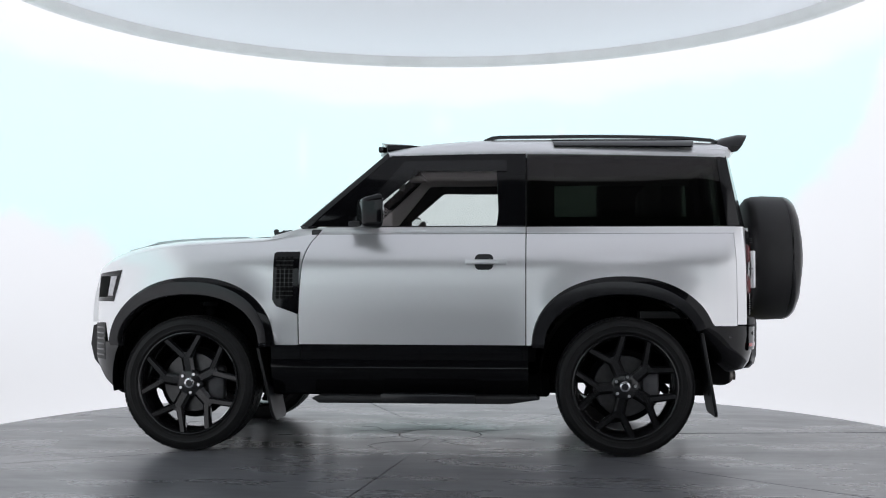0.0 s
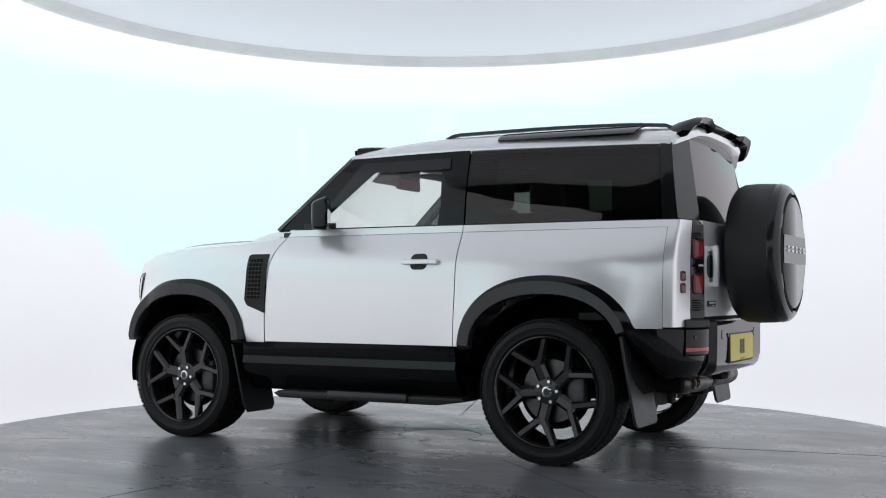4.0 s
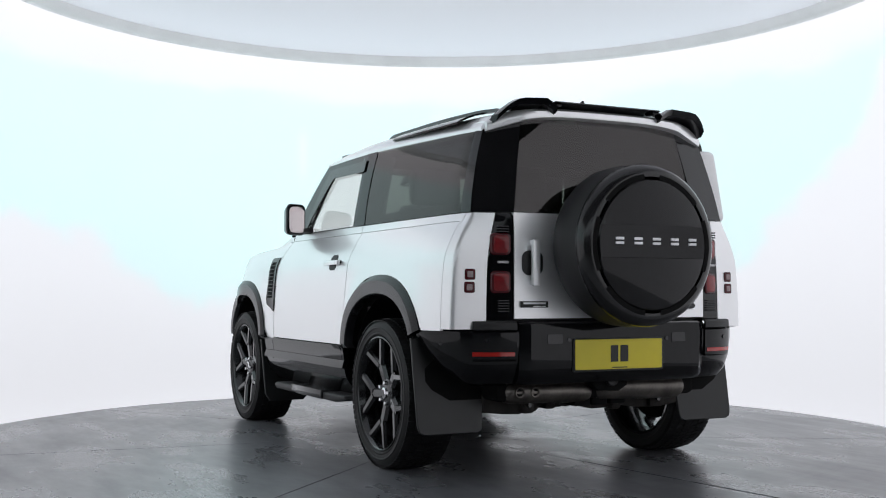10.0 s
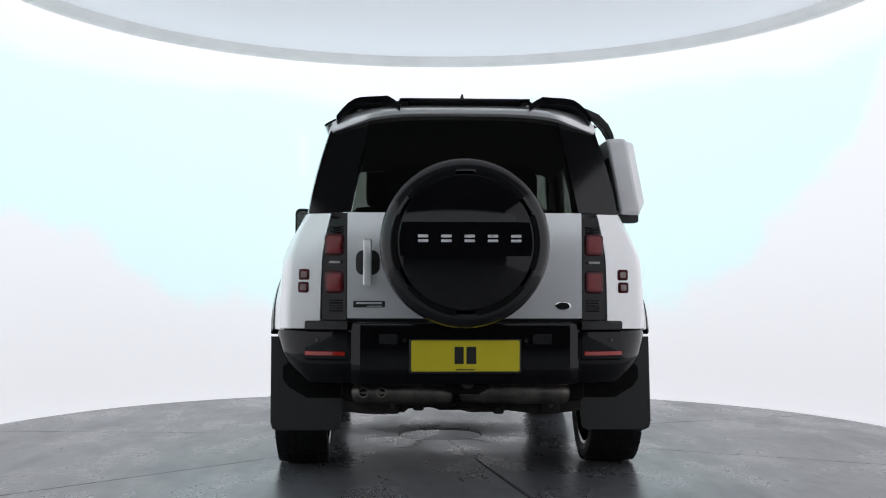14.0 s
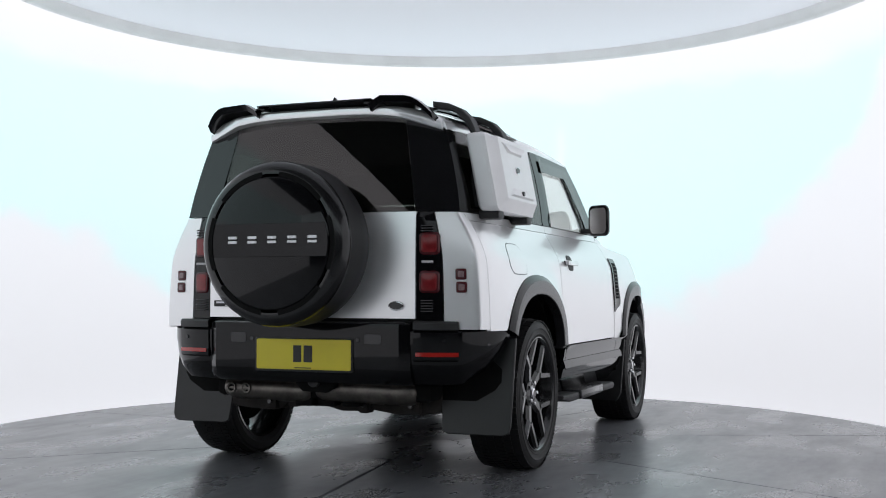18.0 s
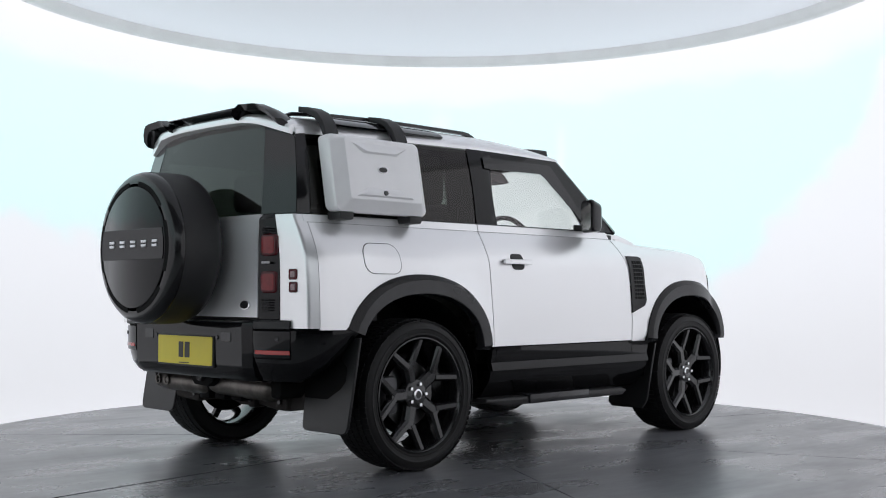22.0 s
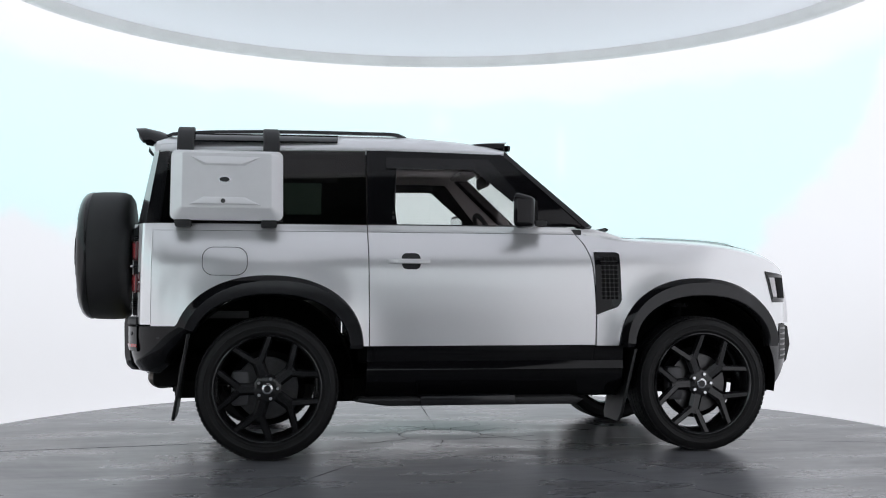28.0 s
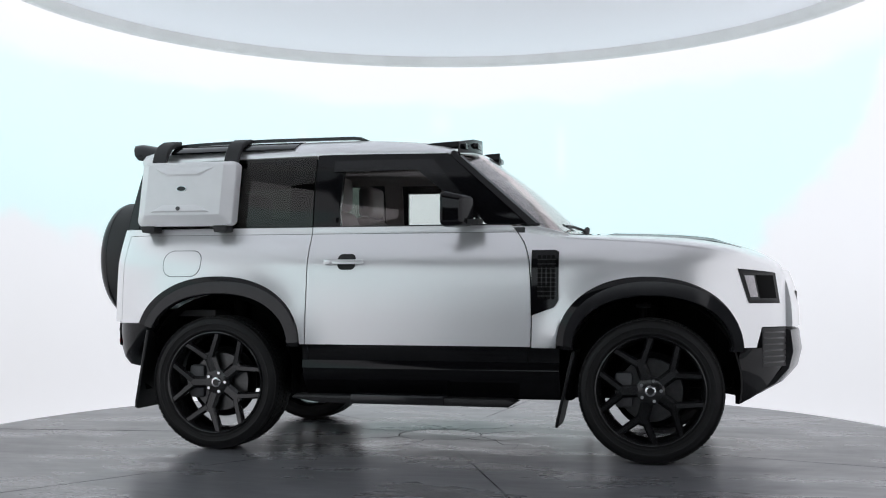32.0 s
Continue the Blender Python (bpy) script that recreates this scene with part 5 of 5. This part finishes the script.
def cabin():
    part("dashboard", prism(bmesh.new(), [(0.30, 0.85), (0.26, 1.22), (0.34, 1.315), (0.62, 1.318), (0.72, 1.27), (0.72, 0.85)], 1, -0.76, 0.76, 0.02), M_CABIN, CAR)
    part("bulkhead", boxed(0.70, 0.76, -0.78, 0.78, 0.5, 1.27), M_DARK, CAR)
    bm = bmesh.new()
    c, rot = Vector((0.10, -0.37, 1.275)), Matrix.Rotation(radians(-24), 3, "Y")
    ring = [[bm.verts.new(c + rot @ Vector((0.016 * math.sin(b), (0.185 + 0.016 * math.cos(b)) * math.cos(a), (0.185 + 0.016 * math.cos(b)) * math.sin(a))))
             for b in [k * math.pi / 4 for k in range(8)]] for a in [i * math.pi / 18 for i in range(36)]]
    for i in range(36):
        for k in range(8):
            bm.faces.new((ring[i][k], ring[(i + 1) % 36][k], ring[(i + 1) % 36][(k + 1) % 8], ring[i][(k + 1) % 8]))
    wheel = part("steering_wheel", bm, M_CABIN, CAR)
    part("wheel_boss", tube(bmesh.new(), [c + rot @ Vector((-0.01, 0, 0)), c + rot @ Vector((0.14, 0, 0))], 0.055, 14), M_CABIN, wheel)
    part("wheel_spoke", tube(bmesh.new(), [c + rot @ Vector((0, -0.18, 0)), c + rot @ Vector((0.02, 0, -0.01)), c + rot @ Vector((0, 0.18, 0))], 0.016, 8), M_CABIN, wheel)
    for x, ys, zb in ((-0.35, (0.37, -0.37), 0.86), (-1.15, (0.235, -0.235), 0.90)):
        for y in ys:
            seat = part("seat", boxed(x - 0.22, x + 0.28, y - 0.25, y + 0.25, zb - 0.15, zb, 0.05, 3), M_SEAT, CAR)
            bm = boxed(x - 0.30, x - 0.17, y - 0.25, y + 0.25, zb - 0.05, zb + (0.62 if x > -0.8 else 0.52), 0.05, 3)
            for v in bm.verts:
                v.co.x -= 0.22 * (v.co.z - zb)
                v.co.y = y + (v.co.y - y) * (1 - 0.15 * max(0, v.co.z - zb - 0.2))
            part("seat_back", bm, M_SEAT, seat)
            top = zb + (0.62 if x > -0.8 else 0.53)
            bm = boxed(x - 0.42, x - 0.31, y - 0.16, y + 0.16, top, top + 0.22, 0.04, 3)
            part("headrest", bm, M_SEAT, seat)
    part("cabin_mirror", boxed(0.13, 0.165, -0.15, 0.15, 1.655, 1.735, 0.015), M_CABIN, CAR)
    part("sensor_housing", prism(bmesh.new(), [(0.12, 1.735), (0.12, 1.81), (0.24, 1.825), (0.37, 1.715), (0.30, 1.70)], 1, -0.13, 0.13, 0.01), M_CABIN, CAR)
    for s in (1, -1):
        part("sun_visor", boxed(0.02, 0.14, *sorted((s * 0.15, s * 0.55)), 1.755, 1.785, 0.008), M_CABIN, CAR)
        part("door_card", boxed(-0.70, 0.58, *sorted((s * 0.80, s * 0.84)), 0.66, 1.335, 0.01), M_CABIN, CAR)
        part("side_trim", boxed(-1.78, -0.72, *sorted((s * 0.74, s * 0.78)), 1.0, 1.335, 0.01), M_CABIN, CAR)
        part("door_lining", side_panel(s, -0.58, 0.55, lambda u: glass_top(u) if u < 0.345 else 1.350, lambda u: min(roof_edge(u), windscreen_line(u)) - 0.008, 50, 4, -0.034, 0.01), M_HEADLINE, CAR)
        part("pillar_lining", side_panel(s, -0.715, -0.585, const(1.34), const(1.79), 4, 8, -0.036, 0.02), M_HEADLINE, CAR)
        part("window_lining", side_panel(s, -0.89, -0.72, const(1.34), const(1.79), 6, 8, -0.03, 0.02), M_CABIN, CAR)
        part("sill_lining", side_panel(s, -1.88, -0.88, const(1.33), const(1.405), 10, 2, -0.02, 0.03), M_CABIN, CAR)
        part("roof_lining", side_panel(s, -1.88, -0.88, const(1.738), const(1.80), 10, 2, -0.02, 0.03), M_CABIN, CAR)
        part("rear_lining", side_panel(s, u_of(-1.88, CORNER_TOP), u_of(-2.03, CORNER_TOP), const(1.35), const(1.78), 6, 8, -0.03, 0.02), M_CABIN, CAR)
    part("load_floor", boxed(-2.02, -1.4, -0.74, 0.74, 0.80, 0.84), M_CABIN, CAR)


def road_wheel(name, x, s, phase):
    """One wheel with its tyre, spokes, nuts and brake, built on the left and turned for the right."""
    hub = new(name)
    hub.parent = CAR
    hub.location = (x, s * 0.845, WHEEL_R)
    if s < 0:
        hub.rotation_euler = (0, 0, math.pi)
    turn = radians(phase) if s > 0 else math.pi - radians(phase)
    hub["label"] = "gloss black ten-spoke wheel with all-terrain tyre"
    bm = bmesh.new()
    lathe(bm, [(0.302, 0.125), (0.316, 0.134), (0.319, 0.1385), (0.324, 0.1385), (0.327, 0.1365), (0.345, 0.1395), (0.349, 0.1425), (0.354, 0.1425), (0.357, 0.139), (0.372, 0.136), (0.390, 0.126), (0.396, 0.118), (0.399, 0.06), (0.400, 0.0),
               (0.399, -0.06), (0.396, -0.118), (0.375, -0.136), (0.34, -0.140), (0.302, -0.125)], 1, (0, 0, 0), 96)
    n = 84
    for i in range(n):
        for lane, (h0, h1, r0, r1) in enumerate(((0.092, 0.134, 0.394, 0.3905), (0.052, 0.088, 0.398, 0.398), (0.008, 0.046, 0.398, 0.398), (-0.042, -0.004, 0.398, 0.398), (-0.086, -0.050, 0.398, 0.398), (-0.134, -0.090, 0.3905, 0.394))):
            a0 = 2 * math.pi * (i + (0.5 if lane % 2 else 0.12 * lane)) / n
            a1 = a0 + 2 * math.pi / n * (0.80 if lane in (0, 5) else 0.72)
            sk = 0.012 if lane in (1, 3) else -0.010
            v = []
            for top in (0, 1):
                for a, h, k in ((a0, h0, 0), (a1, h0, 0), (a1 + sk, h1, 1), (a0 + sk, h1, 1)):
                    r = (r0 if k == 0 else r1) - 0.001 + top * (0.0068 if 0 < lane < 5 else 0.0052 if i % 2 else 0.0066)
                    v.append(bm.verts.new((r * math.cos(a), h, r * math.sin(a))))
            bm.faces.new(v[4:])
            for k in range(4):
                bm.faces.new((v[k], v[(k + 1) % 4], v[4 + (k + 1) % 4], v[4 + k]))
    for v in bm.verts:
        if v.co.z < -0.401:
            v.co.z = -0.401
        elif v.co.z < -0.36 and abs(v.co.y) > 0.11:
            v.co.y *= 1 + 0.5 * (-0.36 - v.co.z)
    part("tyre", bm, M_TYRE, hub, "black all-terrain tyre", smooth=25)
    # rim
    bm = bmesh.new()
    lathe(bm, [(0.306, 0.126), (0.306, 0.134), (0.300, 0.136), (0.292, 0.128), (0.286, 0.10), (0.275, 0.06), (0.268, 0.0), (0.272, -0.08), (0.290, -0.125), (0.306, -0.13),
               (0.306, -0.122), (0.296, -0.11), (0.285, 0.0), (0.295, 0.10), (0.306, 0.126)], 1, (0, 0, 0), 80)
    rim = part("rim", bm, M_RIM, hub, "gloss black alloy rim")
    # five twin spokes
    for k in range(5):
        a = 2 * math.pi * k / 5 + turn
        d, t = Vector((math.cos(a), 0, math.sin(a))), Vector((-math.sin(a), 0, math.cos(a)))
        bm = bmesh.new()
        def bar(p0, p1, w0, w1, y0, y1, dep):
            ax = (p1 - p0).normalized()
            sd = Vector((-ax.z, 0, ax.x))
            vs = []
            for p, w, y in ((p0, w0, y0), (p1, w1, y1)):
                vs.append([bm.verts.new(p + sd * q * w + Vector((0, h, 0))) for q, h in ((-0.9, y - dep), (-1, y - 0.016), (-0.52, y), (0.52, y), (1, y - 0.016), (0.9, y - dep))])
            for i in range(6):
                bm.faces.new((vs[0][i], vs[0][(i + 1) % 6], vs[1][(i + 1) % 6], vs[1][i]))
            bm.faces.new(vs[0][::-1])
            bm.faces.new(vs[1])
        bar(d * 0.03, d * 0.186, 0.035, 0.035, 0.090, 0.106, 0.05)
        for q in (1, -1):
            e = Vector((math.cos(a + q * radians(21)), 0, math.sin(a + q * radians(21))))
            bar(d * 0.160 + t * q * 0.012, e * 0.294, 0.0235, 0.0205, 0.107, 0.124, 0.045)
        part("spoke", bm, M_RIM, hub)
    bm = bmesh.new()
    lathe(bm, [(0.0, 0.100), (0.060, 0.098), (0.078, 0.090), (0.082, 0.05), (0.0, 0.05)], 1, (0, 0, 0), 40)
    part("hub_boss", bm, M_RIM, hub)
    bm = bmesh.new()
    lathe(bm, [(0.0, 0.112), (0.024, 0.112), (0.030, 0.108), (0.031, 0.095)], 1, (0, 0, 0), 28)
    cap = part("hub_cap", bm, M_CHROME, hub, "chrome hub cap")
    part("cap_disc", lathe(bmesh.new(), [(0, 0.1135), (0.019, 0.1135), (0.0205, 0.110)], 1, (0, 0, 0), 24), M_ARCH, hub)
    for k in range(5):
        a = 2 * math.pi * (k + 0.5) / 5 + turn
        part("wheel_nut", lathe(bmesh.new(), [(0, 0.112), (0.009, 0.112), (0.0115, 0.106), (0.0115, 0.09)], 1, (0.058 * math.cos(a), 0, 0.058 * math.sin(a)), 12), M_CHROME, hub)
    # brake
    bm = bmesh.new()
    lathe(bm, [(0.07, 0.02), (0.075, 0.03), (0.175, 0.03), (0.178, 0.02), (0.178, 0.0), (0.07, 0.0)], 1, (0, 0, 0), 48)
    part("brake_disc", bm, M_STEEL, hub, "steel brake disc")
    part("dust_shield", lathe(bmesh.new(), [(0, -0.03), (0.205, -0.03), (0.215, -0.015), (0.205, -0.04), (0, -0.04)], 1, (0, 0, 0), 40), M_DARK, hub)
    bm = boxed(*((-0.20, -0.10) if s > 0 else (0.10, 0.20)), -0.02, 0.06, -0.10, 0.10, 0.02)
    part("brake_caliper", bm, M_CALIPER, hub, "dull grey brake caliper")
    return hub


body_sides()
upper_body()
tail()
underbody()
front_end()
roof_fittings()
gear_carrier()
cabin()
for wx, ws, phase in ((AXLE, 1, 9.5), (-AXLE, 1, -5), (AXLE, -1, 38), (-AXLE, -1, 37)):
    road_wheel("wheel", wx, ws, phase)


# ---------------------------------------------------------------- motion
def heading(t):
    """The car's heading in degrees as the turntable carries it round."""
    q = t - 16
    return 80.35 + math.degrees(-0.1036514 * q + 0.0000263773 * q * q + 0.00000474063 * q**3)


def motions():
    car_rows, table_rows = [], []
    for t in range(0, 33):
        h = heading(t)
        turn = pose(0, 0, 0, 0, 0, h)
        table_rows.append((t, turn @ pose(0, 0, 0.007)))
        car_rows.append((t, turn @ pose(0.134, -0.047, 0)))
    walk(TABLE, table_rows)
    walk(CAR, car_rows)


motions()
